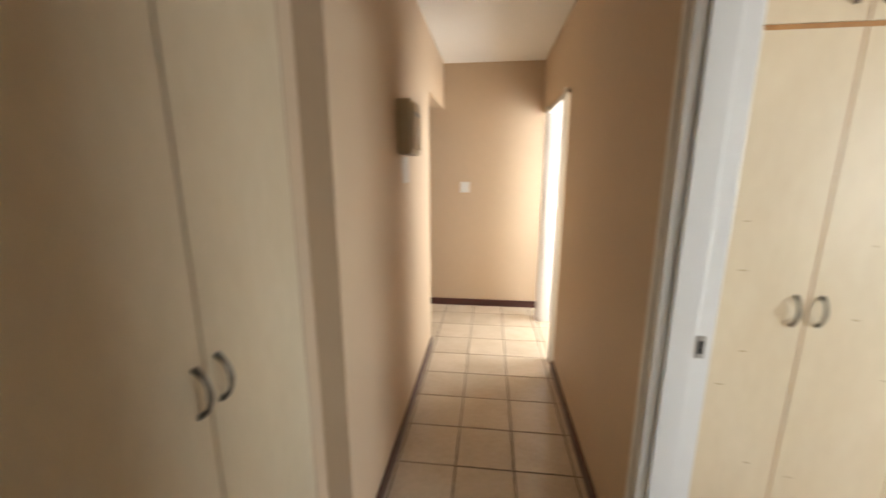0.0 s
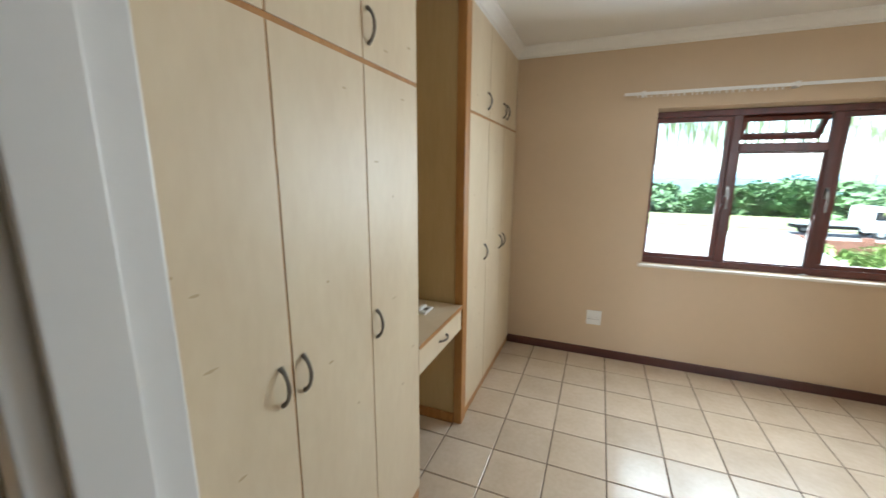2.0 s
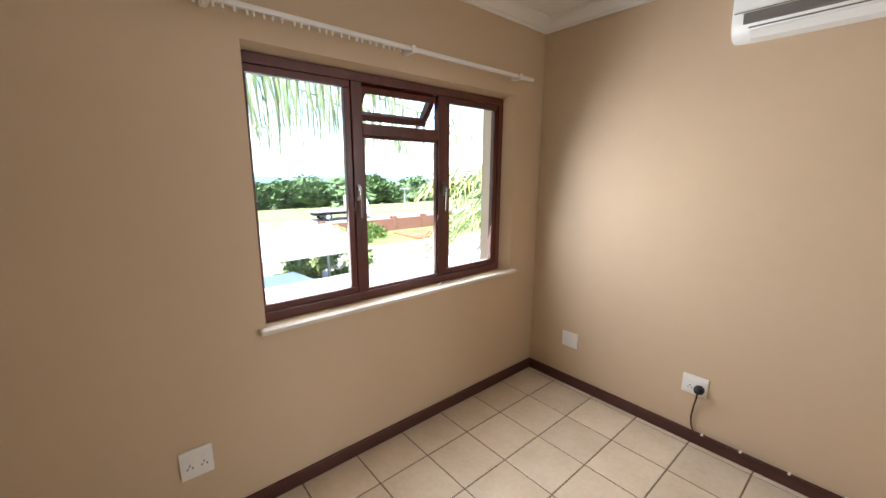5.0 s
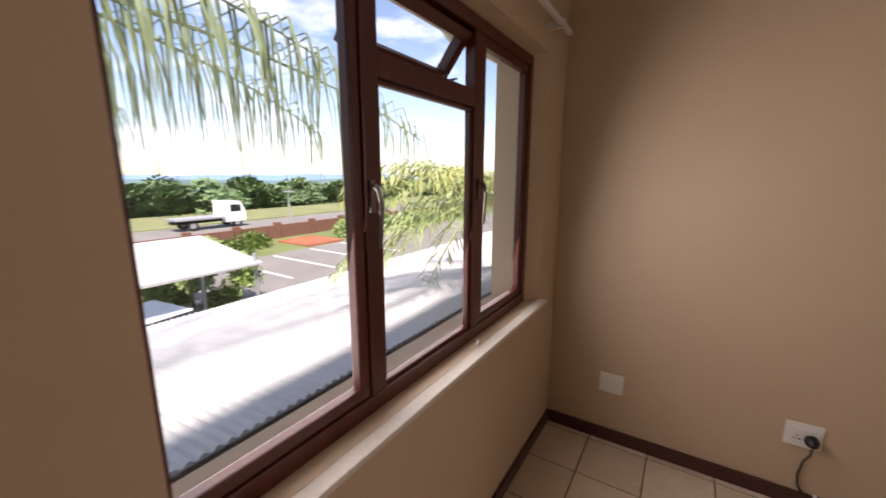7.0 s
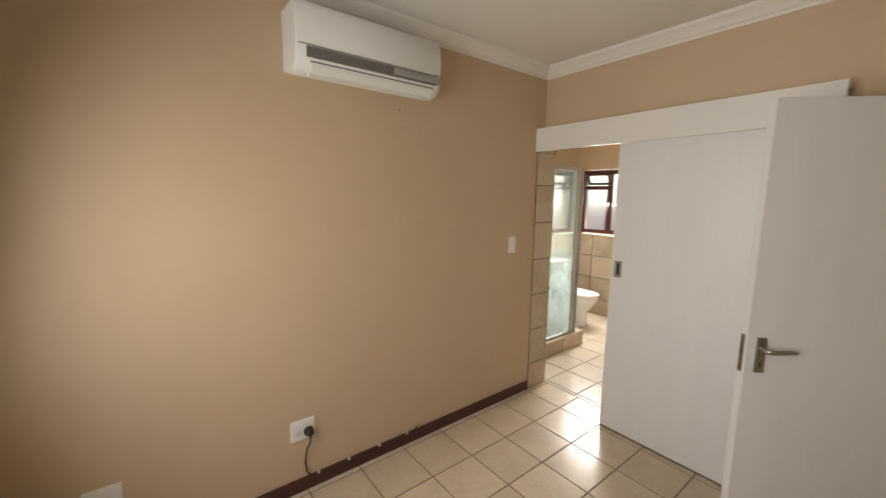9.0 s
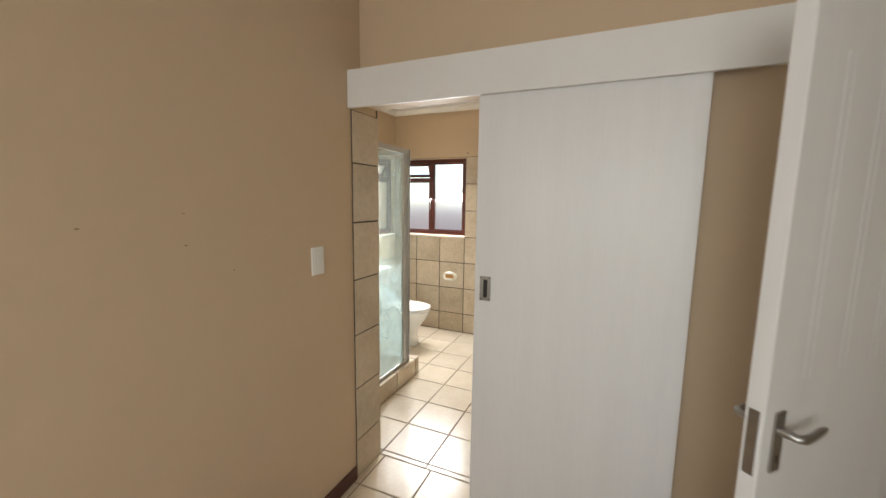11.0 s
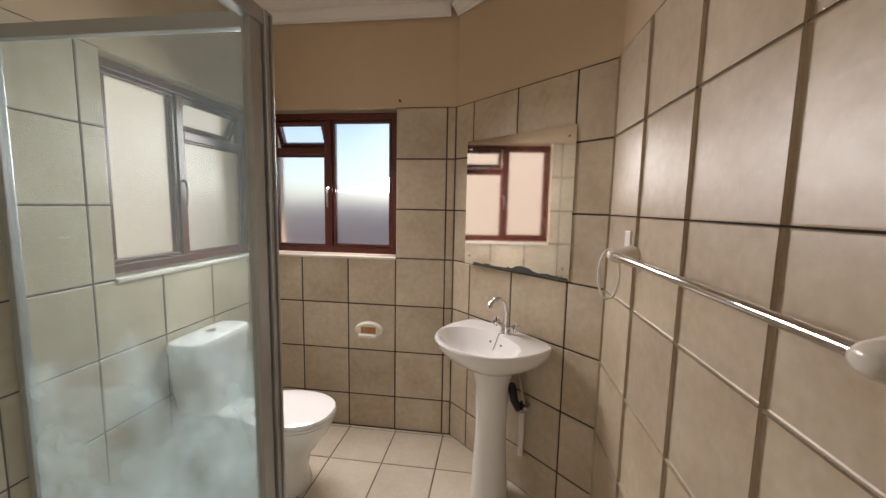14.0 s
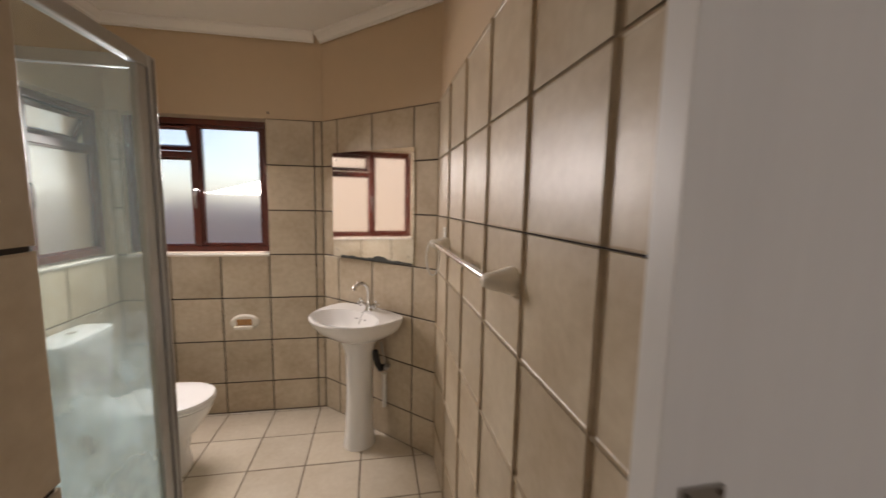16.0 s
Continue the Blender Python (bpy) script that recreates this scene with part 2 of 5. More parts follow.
GLASS = glass_material("window_glass", tint=(0.96, 0.98, 0.97))
SHOWER = glass_material("soap_stained_shower_glass", tint=(0.92, 0.96, 0.96), scum=True)
FROST = mat("frosted_glass", (0.95, 0.97, 0.98), 0.45, vary=0.01)
fb = FROST.node_tree.nodes["Principled BSDF"]
fb.inputs["Transmission Weight"].default_value = 1.0
fb.inputs["IOR"].default_value = 1.15
for link in list(fb.inputs["Roughness"].links):
    FROST.node_tree.links.remove(link)
fb.inputs["Roughness"].default_value = 0.42


# ---- builders ----
def thing(name, at, label, category="", group="", kind=""):
    e = new(name)
    e.location = at
    e.empty_display_size = 0.05
    return tagged(e, label, category, group, kind)


def origin(ob):
    p = Vector((0, 0, 0))
    while ob:
        p += ob.location
        ob = ob.parent
    return p


def part(name, bm, material, parent=None, label="", smooth=False):
    me = bpy.data.meshes.new(name)
    if parent:
        bmesh.ops.translate(bm, verts=bm.verts, vec=-origin(parent))
    if smooth:
        for f in bm.faces:
            f.smooth = True
    bm.to_mesh(me)
    bm.free()
    me.materials.append(material)
    ob = new(name, me)
    ob.parent = parent
    if label:
        ob["label"] = label
    if smooth:
        me.set_sharp_from_angle(angle=radians(40))
    return ob


def add_box(bm, x0, x1, y0, y1, z0, z1, bev=0.0):
    b = bmesh.new()
    bmesh.ops.create_cube(b, size=1)
    bmesh.ops.scale(b, vec=(abs(x1 - x0), abs(y1 - y0), abs(z1 - z0)), verts=b.verts)
    bmesh.ops.translate(b, vec=((x0 + x1) / 2, (y0 + y1) / 2, (z0 + z1) / 2), verts=b.verts)
    if bev:
        bmesh.ops.bevel(b, geom=b.edges[:], offset=bev, segments=2, affect="EDGES", profile=0.6)
    me = bpy.data.meshes.new("tmp")
    b.to_mesh(me)
    b.free()
    bm.from_mesh(me)
    bpy.data.meshes.remove(me)
    return bm


def box(x0, x1, y0, y1, z0, z1, bev=0.0):
    return add_box(bmesh.new(), x0, x1, y0, y1, z0, z1, bev)


def add_tube(bm, pts, radii, seg=10, caps=True):
    pts = [Vector(p) for p in pts]
    if not isinstance(radii, (list, tuple)):
        radii = [radii] * len(pts)
    rings, side = [], None
    for i, p in enumerate(pts):
        d = (pts[min(i + 1, len(pts) - 1)] - pts[max(i - 1, 0)]).normalized()
        if side is None:
            side = d.orthogonal().normalized()
        side = (side - d * side.dot(d)).normalized()
        up = d.cross(side)
        rings.append([bm.verts.new(p + (side * math.cos(a) + up * math.sin(a)) * radii[i]) for a in [2 * math.pi * k / seg for k in range(seg)]])
    for a, b in zip(rings, rings[1:]):
        for k in range(seg):
            bm.faces.new((a[k], a[(k + 1) % seg], b[(k + 1) % seg], b[k]))
    if caps:
        bm.faces.new(rings[0][::-1])
        bm.faces.new(rings[-1])
    return bm


def tube(pts, radii, seg=10):
    return add_tube(bmesh.new(), pts, radii, seg)


def arc(p0, p1, out, n=8):
    p0, p1, out = Vector(p0), Vector(p1), Vector(out)
    return [p0.lerp(p1, i / n) + out * math.sin(math.pi * i / n) ** 0.6 for i in range(n + 1)]


def loft(rings, cap_bottom=True, cap_top=True):
    bm = bmesh.new()
    vs = [[bm.verts.new(p) for p in ring] for ring in rings]
    for a, b in zip(vs, vs[1:]):
        for k in range(len(a)):
            bm.faces.new((a[k], a[(k + 1) % len(a)], b[(k + 1) % len(a)], b[k]))
    if cap_bottom:
        bm.faces.new(vs[0][::-1])
    if cap_top:
        bm.faces.new(vs[-1])
    return bm


def holed_wall(name, axis, a0, a1, lo, hi, z0, z1, holes, material, label):
    """A wall of thickness a0..a1 on axis, from lo to hi along the other, with rectangular holes (h0, h1, zb, zt)."""
    us = sorted({lo, hi, *[h[0] for h in holes], *[h[1] for h in holes]})
    zs = sorted({z0, z1, *[h[2] for h in holes], *[h[3] for h in holes]})
    bm = bmesh.new()
    solid = {}
    for i in range(len(us) - 1):
        for j in range(len(zs) - 1):
            u, z = (us[i] + us[i + 1]) / 2, (zs[j] + zs[j + 1]) / 2
            solid[i, j] = not any(h[0] < u < h[1] and h[2] < z < h[3] for h in holes)
    vc = {}

    def v(a, u, z):
        k = (a, u, z)
        if k not in vc:
            vc[k] = bm.verts.new((a, u, z) if axis == "x" else (u, a, z))
        return vc[k]
    for (i, j), s in solid.items():
        if not s:
            continue
        u0, u1, w0, w1 = us[i], us[i + 1], zs[j], zs[j + 1]
        for a in (a0, a1):
            bm.faces.new((v(a, u0, w0), v(a, u1, w0), v(a, u1, w1), v(a, u0, w1)))
        for di, dj, q in ((-1, 0, ((u0, w0), (u0, w1))), (1, 0, ((u1, w0), (u1, w1))), (0, -1, ((u0, w0), (u1, w0))), (0, 1, ((u0, w1), (u1, w1)))):
            if not solid.get((i + di, j + dj), False):
                (p, r), (s2, t2) = q
                bm.faces.new((v(a0, p, r), v(a0, s2, t2), v(a1, s2, t2), v(a1, p, r)))
    bmesh.ops.recalc_face_normals(bm, faces=bm.faces[:])
    return tagged(part(name, bm, material), label, "wall", kind="structure")


# ---- plan ----
EX, SY, WX, WIX, CZ = 4.835, -0.648, 1.72, 1.58, 2.588
BW, BN, BS, BE = -0.624, 0.09, -1.855, 1.57
NY = 3.02
BZ = 2.545

WIN = (-0.285, 1.39, 0.872, 2.045)
HOLE = (-0.355, 1.335, 0.872, 2.07)
holed_wall("wall_east", "x", EX, EX + 0.24, SY - 0.24, NY + 0.12, -0.02, CZ, [HOLE], PAINT, "beige painted bedroom wall with the timber window")
holed_wall("wall_south", "y", SY - 0.16, SY, BE + 0.012, EX - 0.002, -0.02, CZ, [], PAINT, "beige painted wall under the air conditioner")
holed_wall("wall_north", "y", NY, NY + 0.12, WIX + 0.002, EX - 0.002, -0.02, CZ, [], PAINT, "beige painted wall behind the wardrobes")
holed_wall("wall_west", "x", WIX, WX, SY + 0.002, 3.80, -0.02, CZ, [(SY + 0.001, BN + 0.03, -0.03, 2.0), (1.385, 2.225, -0.03, 2.03)], PAINT, "beige painted wall with door openings")
# passage and lobby
holed_wall("wall_passage_west", "x", 0.47, 0.59, 2.197, 4.12, -0.02, CZ, [], PAINT, "beige painted passage wall with a control box")
holed_wall("wall_passage_end", "y", 5.14, 5.26, -1.2, 3.6, -0.02, CZ, [], PAINT, "beige painted wall closing the passage")
holed_wall("wall_lobby_west", "x", 0.22, 0.34, BN + 0.16, 2.30, -0.02, CZ, [], PAINT, "plain wall behind the lobby cupboard")
holed_wall("wall_lobby_south", "y", BN + 0.01, BN + 0.14, -0.9, WIX - 0.002, -0.02, CZ, [], PAINT, "wall between lobby and bathroom")
holed_wall("wall_side_room", "x", 3.55, 3.67, 3.8, 5.14, -0.02, CZ, [], PAINT, "plain wall of the side room")
holed_wall("wall_side_south", "y", 3.70, 3.80, WX + 0.002, 3.55, -0.02, CZ, [], PAINT, "plain wall of the side room")
holed_wall("wall_passage_corner", "y", 4.0, 4.12, -1.2, 0.468, -0.02, CZ, [], PAINT, "beige painted return wall")
holed_wall("wall_passage_far", "x", -1.3, -1.2, 4.0, 5.26, -0.02, CZ, [], PAINT, "beige painted end wall")
holed_wall("passage_beam", "x", 0.472, 0.588, 4.122, 5.138, 2.1, CZ - 0.002, [], PAINT, "beige painted beam over the side opening")
holed_wall("passage_lintel", "x", WIX + 0.002, WX - 0.002, 3.802, 5.138, 2.05, CZ, [], PAINT, "beige painted lintel over the side door")
# bathroom
SWIN, WWIN = (-0.60, 0.31, 1.11, 2.0), (-1.80, -0.955, 1.11, 2.0)
holed_wall("wall_bath_west", "x", BW - 0.22, BW - 0.008, BS - 0.22, BN + 0.12, -0.02, CZ, [WWIN], PAINT, "bathroom wall, painted above and tiled below")
holed_wall("wall_bath_south", "y", BS - 0.22, BS - 0.008, BW - 0.006, BE + 0.2, -0.02, CZ, [SWIN], PAINT, "bathroom wall, painted above and tiled below")
holed_wall("wall_bath_east", "x", BE + 0.01, BE + 0.15, BS - 0.006, SY - 0.162, -0.02, CZ, [], PAINT, "bathroom wall behind the shower")
holed_wall("wall_bath_north", "y", BN + 0.003, BN + 0.009, BW, WIX - 0.002, -0.02, CZ, [], PAINT, "bathroom wall, painted above and tiled below")
DA, DB = Vector((BW, -0.60, 0)), Vector((0.062, BN, 0))
DU = (DB - DA).normalized()
DN = Vector((DU.y, -DU.x, 0))
DL = (DB - DA).length
q = [DA - DN * 0.008, DB - DN * 0.008, DB - DN * 0.1 , DA - DN * 0.1]
tagged(part("wall_bath_corner", loft([[p + Vector((0, 0, -0.02)) for p in q], [p + Vector((0, 0, CZ)) for p in q]]), PAINT), "diagonal bathroom wall behind the basin", "wall", kind="structure")

# ceilings
tagged(part("ceiling_bedroom", box(WX, EX, SY, NY, CZ, CZ + 0.05), CEIL), "white plasterboard bedroom ceiling", "ceiling", kind="structure")
tagged(part("ceiling_bath", box(BW - 0.2, BE + 0.14, BS - 0.2, BN + 0.01, BZ, CZ + 0.05), CEIL), "white bathroom ceiling", "ceiling", kind="structure")
tagged(part("ceiling_passage", box(-1.3, WIX - 0.001, BN + 0.145, 5.26, 2.535, CZ + 0.05), CEIL), "white passage ceiling", "ceiling", kind="structure")
tagged(part("ceiling_side_room", box(WX, 3.7, NY + 0.13, 5.26, CZ + 0.001, CZ + 0.05), CEIL), "white ceiling of the side room", "ceiling", kind="structure")
tagged(part("roof", box(-1.4, EX + 0.25, BS - 0.24, 5.3, CZ + 0.06, CZ + 0.2), CEIL), "roof slab over the house", "roof", kind="structure")


def cornice(name, a, b, inward, label="white coved plaster cornice", top=CZ, k=0.83):
    a, b, n = Vector(a), Vector(b), Vector(inward)
    prof = [(0, 0), (0.012, 0), (0.016, 0.016), (0.03, 0.022), (0.045, 0.04), (0.07, 0.062), (0.085, 0.072), (0.09, 0.086), (0.09, 0.094), (0, 0.094)]
    rings = [[p + n * u * k + Vector((0, 0, top - 0.095 * k + w * k)) for u, w in prof] for p in (a, b)]
    tagged(part(name, loft(rings), CORNICE), label, "cornice", kind="structure")


cornice("cornice_east", (EX, SY, 0), (EX, NY, 0), (-1, 0, 0))
cornice("cornice_south", (WX, SY, 0), (EX, SY, 0), (0, 1, 0))
cornice("cornice_west", (WX, SY, 0), (WX, 2.40, 0), (1, 0, 0))
cornice("cornice_wardrobe", (WX, 2.425, 0), (EX, 2.425, 0), (0, -1, 0))
cornice("cornice_bath_west", (BW, BS, 0), (BW, -0.64, 0), (1, 0, 0), top=BZ, k=0.6)
cornice("cornice_bath_south", (BW, BS, 0), (BE, BS, 0), (0, 1, 0), top=BZ, k=0.6)
cornice("cornice_bath_north", (0.04, BN, 0), (BE, BN, 0), (0, -1, 0), top=BZ, k=0.6)
cornice("cornice_bath_corner", DA, DB, DN, top=BZ, k=0.6)


def skirting(name, x0, x1, y0, y1):
    bm = box(x0, x1, y0, y1, 0.0, 0.075, 0.004)
    tagged(part(name, bm, SKIRT), "dark red-brown timber skirting board", "skirting", kind="structure")


skirting("baseboard_east", EX - 0.016, EX, SY, 2.42)
skirting("baseboard_south", 1.81, EX - 0.017, SY, SY + 0.016)
skirting("baseboard_west", WX, WX + 0.016, 0.2, 1.34)
skirting("baseboard_passage_east", WIX - 0.016, WIX, 2.27, 3.8)
skirting("baseboard_passage_west", 0.59, 0.606, 2.2, 4.12)
skirting("baseboard_passage_end", -1.1, 3.4, 5.124, 5.14)
skirting("baseboard_lobby", WIX - 0.016, WIX, 0.3, 1.34)


# ---- openings ----
def door_frame(name, y0, y1, x0, x1, zt):
    """White frame lining an opening in a wall across x."""
    e = thing(name, ((x0 + x1) / 2, (y0 + y1) / 2, 0), "white painted steel door frame with a strike plate", kind="structure")
    w, o = 0.035, 0.012
    for ya, yb in ((y0, y0 + w), (y1 - w, y1)):
        bm = box(x0 - o, x1 + o, ya, yb, 0, zt, 0.004)
        part("jamb", bm, WHITE, e)
        ys = (ya - 0.035, ya - 0.001) if ya == y0 else (yb + 0.001, yb + 0.035)
        for xa, xb in ((x0 - o - 0.004, x0 - 0.001), (x1 + 0.001, x1 + o + 0.004)):
            part("architrave", box(xa, xb, ys[0], ys[1], 0, zt + 0.03, 0.003), WHITE, e)
        yi = (yb, yb + 0.014) if ya == y0 else (ya - 0.014, ya)
        part("door_stop", box(x0 + 0.02, x1 - 0.045, yi[0], yi[1], 0, zt - w, 0.003), WHITE, e)
    part("head", box(x0 - o, x1 + o, y0 + w, y1 - w, zt - w, zt, 0.003), WHITE, e)
    part("head_trim", box(x1 + 0.001, x1 + o + 0.004, y0, y1, zt + 0.001, zt + 0.03, 0.003), WHITE, e)
    return e


df = door_frame("door_frame_1", 1.385, 2.225, WIX, WX, 2.03)
bm = box(WX - 0.036, WX - 0.012, 2.186, 2.1905, 0.97, 1.04)
sp = part("strike_plate", bm, STEEL, df, "steel strike plate")
part("strike_hole", box(WX - 0.031, WX - 0.017, 2.184, 2.1865, 0.985, 1.025), BLACK, sp)
df2 = door_frame("door_frame_2", 3.95, 4.80, WIX, WX, 2.03)

# bedroom door, built along local +x from its hinge, swung into the room
door = thing("door_1", (0, 0, 0), "white grooved-panel bedroom door standing open", "door", kind="structure")
leaf = bmesh.new()
add_box(leaf, 0, 0.79, -0.02, 0.02, 0.008, 1.998, 0.003)
part("leaf", leaf, DOORW, door)
for side in (-1, 1):
    for x in (0.14, 0.30, 0.46, 0.62):
        for z0, z1 in ((0.12, 0.72), (1.12, 1.86)):
            for d in (0.0, 0.028):
                part("groove", box(x + d, x + d + 0.006, side * 0.0202, side * 0.0212, z0, z1, 0.0008), DOORW, door)
for side in (-1, 1):
    pl = part("handle_plate", box(0.715, 0.753, side * 0.0205, side * 0.026, 0.905, 1.055, 0.002), STEEL, door, "brushed steel lock plate")
    bm = tube([(0.734, side * 0.026, 1.01), (0.734, side * 0.06, 1.01), (0.725, side * 0.067, 1.01), (0.70, side * 0.069, 1.01), (0.655, side * 0.066, 1.013), (0.625, side * 0.062, 1.010)], [0.011, 0.010, 0.0105, 0.0095, 0.0085, 0.006])
    part("lever", bm, STEEL, pl, smooth=True)
    part("keyhole", box(0.731, 0.737, side * 0.0262, side * 0.0268, 0.93, 0.948), BLACK, pl)
part("lock_face", box(0.7902, 0.793, -0.011, 0.011, 0.90, 1.06), STEEL, door, "worn steel lock face")
for z in (0.25, 1.75):
    part("hinge", tube([(-0.002, -0.024, z), (-0.002, -0.024, z + 0.09)], 0.007), STEEL, door, smooth=True)
door.matrix_basis = pose(1.752, 1.427, 0, 0, 0, -43.5)

# sliding bathroom door on its track
sd = thing("door_2", (1.775, 0.42, 0), "white flush sliding door, pushed half open", "sliding door", kind="structure")
part("leaf", box(1.757, 1.795, 0.01, 0.83, 0.012, 1.985, 0.002), DOORW, sd)
pull = part("flush_pull", box(1.7952, 1.799, 0.035, 0.085, 1.09, 1.20, 0.0015), STEEL, sd, "recessed steel flush pull")
part("pull_recess", box(1.799, 1.7998, 0.052, 0.070, 1.105, 1.185), BLACK, pull)
for y in (0.041, 0.079):
    for z in (1.097, 1.193):
        part("screw", tube([(1.799, y, z), (1.8005, y, z)], 0.0035, 8), PEWTER, pull)
part("bottom_strip", box(1.762, 1.79, 0.012, 0.828, 0.001, 0.0115), PEWTER, sd)
tagged(part("sliding_door_pelmet", add_box(add_box(bmesh.new(), 1.805, 1.825, SY + 0.001, 1.02, 1.962, 2.135, 0.002), WX + 0.001, 1.804, SY + 0.001, 1.02, 2.115, 2.134, 0.001), WHITE), "white boxed pelmet over the sliding door track", "pelmet")

# ---- bedroom window ----
FX0, FX1 = EX + 0.05, EX + 0.092
win = thing("window_1", (FX0, 0.54, 0.9), "varnished dark red timber window with a tilted-open top vent", kind="structure")
Y0, Y1, Z0, Z1 = WIN


def frame_parts(e, axis, a0, a1, bars, material, name="window_frame"):
    for u0, u1, z0, z1 in bars:
        bm = box(a0, a1, u0, u1, z0, z1, 0.005) if axis == "x" else box(u0, u1, a0, a1, z0, z1, 0.005)
        part(name, bm, material, e)


M1, M2, TZ = 0.812, 0.255, 1.775
frame_parts(win, "x", FX0, FX1, [(Y0, Y1, Z0, Z0 + 0.05), (Y0, Y1, Z1 - 0.045, Z1), (Y0, Y0 + 0.045, Z0 + 0.05, Z1 - 0.045), (Y1 - 0.045, Y1, Z0 + 0.05, Z1 - 0.045),
                                 (M1 - 0.03, M1 + 0.03, Z0 + 0.05, Z1 - 0.045), (M2 - 0.03, M2 + 0.03, Z0 + 0.05, Z1 - 0.045), (M2 + 0.03, M1 - 0.03, TZ - 0.03, TZ + 0.03)], MERANTI)


def sash(e, axis, a0, a1, u0, u1, z0, z1, w, gmat, material, shadow=False, name="sash"):
    frame_parts(e, axis, a0, a1, [(u0, u1, z0, z0 + w), (u0, u1, z1 - w, z1), (u0, u0 + w, z0 + w, z1 - w), (u1 - w, u1, z0 + w, z1 - w)], material, name)
    am = (a0 + a1) / 2
    bm = box(am - 0.002, am + 0.002, u0 + w - 0.004, u1 - w + 0.004, z0 + w - 0.004, z1 - w + 0.004) if axis == "x" else box(u0 + w - 0.004, u1 - w + 0.004, am - 0.002, am + 0.002, z0 + w - 0.004, z1 - w + 0.004)
    p = part("pane", bm, gmat, e, "clear glass pane" if gmat is GLASS else "frosted glass pane")
    p.visible_shadow = shadow


sash(win, "x", FX0 + 0.006, FX1 - 0.004, M1 + 0.031, Y1 - 0.046, Z0 + 0.051, Z1 - 0.046, 0.034, GLASS, MERANTI)
sash(win, "x", FX0 + 0.006, FX1 - 0.004, Y0 + 0.046, M2 - 0.031, Z0 + 0.051, Z1 - 0.046, 0.034, GLASS, MERANTI)
sash(win, "x", FX0 + 0.01, FX1 - 0.008, M2 + 0.031, M1 - 0.031, Z0 + 0.051, TZ - 0.031, 0.012, GLASS, MERANTI, name="glazing_bead")


def vent(parent_win, axis, hinge_a, u0, u1, zh, h, w, angle, gmat, material, sign, shadow=False):
    """A top-hung vent, tilted outwards by angle."""
    c, s = math.cos(radians(angle)), math.sin(radians(angle))

    def tilt(bm):
        for v in bm.verts:
            u, d, z = v.co.x, v.co.y, v.co.z
            out, zz = d * c + (-z) * s, z * c + d * s
            v.co = Vector((hinge_a + sign * out, u, zh + zz)) if axis == "x" else Vector((u, hinge_a + sign * out, zh + zz))
        bmesh.ops.recalc_face_normals(bm, faces=bm.faces[:])
        return bm
    for a, b, z0, z1 in ((u0, u1, -w, 0), (u0, u1, -h, -h + w), (u0, u0 + w, -h + w, -w), (u1 - w, u1, -h + w, -w)):
        part("vent_sash", tilt(box(a, b, -0.02, 0.02, z0, z1, 0.004)), material, parent_win)
    p = part("vent_pane", tilt(box(u0 + w - 0.004, u1 - w + 0.004, -0.002, 0.002, -h + w - 0.004, -w + 0.004)), gmat, parent_win)
    p.visible_shadow = shadow


vent(win, "x", FX0 + 0.026, M2 + 0.034, M1 - 0.034, Z1 - 0.05, Z1 - TZ - 0.08, 0.036, 38, GLASS, MERANTI, 1)
part("vent_stay", add_tube(add_tube(bmesh.new(), [(FX0 - 0.004, 0.42, TZ + 0.036), (FX0 + 0.05, 0.40, TZ + 0.042), (FX0 + 0.17, 0.33, TZ + 0.05)], 0.004, 6), [(FX0 + 0.05, 0.41, TZ + 0.03), (FX0 + 0.05, 0.41, TZ + 0.055)], 0.006, 6), PEWTER, win, "dark metal casement stay")
for y, dz in ((M1 + 0.008, 0.0), (M2 - 0.008, 0.0)):
    h = part("window_catch", box(FX0 - 0.006, FX0, y - 0.009, y + 0.009, 1.42, 1.50, 0.002), PEWTER, win, "aged metal window catch")
    part("catch_lever", tube([(FX0 - 0.01, y, 1.485), (FX0 - 0.025, y, 1.475), (FX0 - 0.03, y - 0.004, 1.44), (FX0 - 0.022, y - 0.004, 1.33)], [0.008, 0.007, 0.006, 0.005], 8), PEWTER, h, smooth=True)
tagged(part("window_sill_1", box(EX - 0.045, FX0 - 0.001, HOLE[0] - 0.03, HOLE[1] + 0.03, Z0 - 0.022, Z0 - 0.001, 0.006), SILLW), "painted plaster window sill with scuffs", "sill", kind="structure")
part("latch_debris", tube([(EX + 0.0, 0.33, Z0 + 0.006), (EX + 0.012, 0.30, Z0 + 0.012), (EX + 0.03, 0.275, Z0 + 0.006)], 0.005, 6), PLASTIC).location.z = 0
tagged(bpy.data.objects["latch_debris"], "small broken white plastic clip on the sill", "clip")

bm = bmesh.new()
q = [(EX + 0.0005, HOLE[0]), (FX0 + 0.02, Y0 - 0.001), (EX + 0.239, Y0 - 0.001), (EX + 0.239, HOLE[0])]
tagged(part("window_reveal", loft([[Vector((x, y, z)) for x, y in q] for z in (Z0, HOLE[3])]), PAINT), "splayed beige plaster reveal beside the window", "reveal", kind="structure")
q = [(EX + 0.0005, HOLE[3] - 0.0005), (FX0 + 0.02, Z1 + 0.001), (EX + 0.239, Z1 + 0.001), (EX + 0.239, HOLE[3] - 0.0005)]
tagged(part("window_head_reveal", loft([[Vector((x, y, z)) for x, z in q] for y in (Y0 - 0.0005, HOLE[1] - 0.0005)]), PAINT), "splayed beige plaster reveal above the window", "reveal", kind="structure")

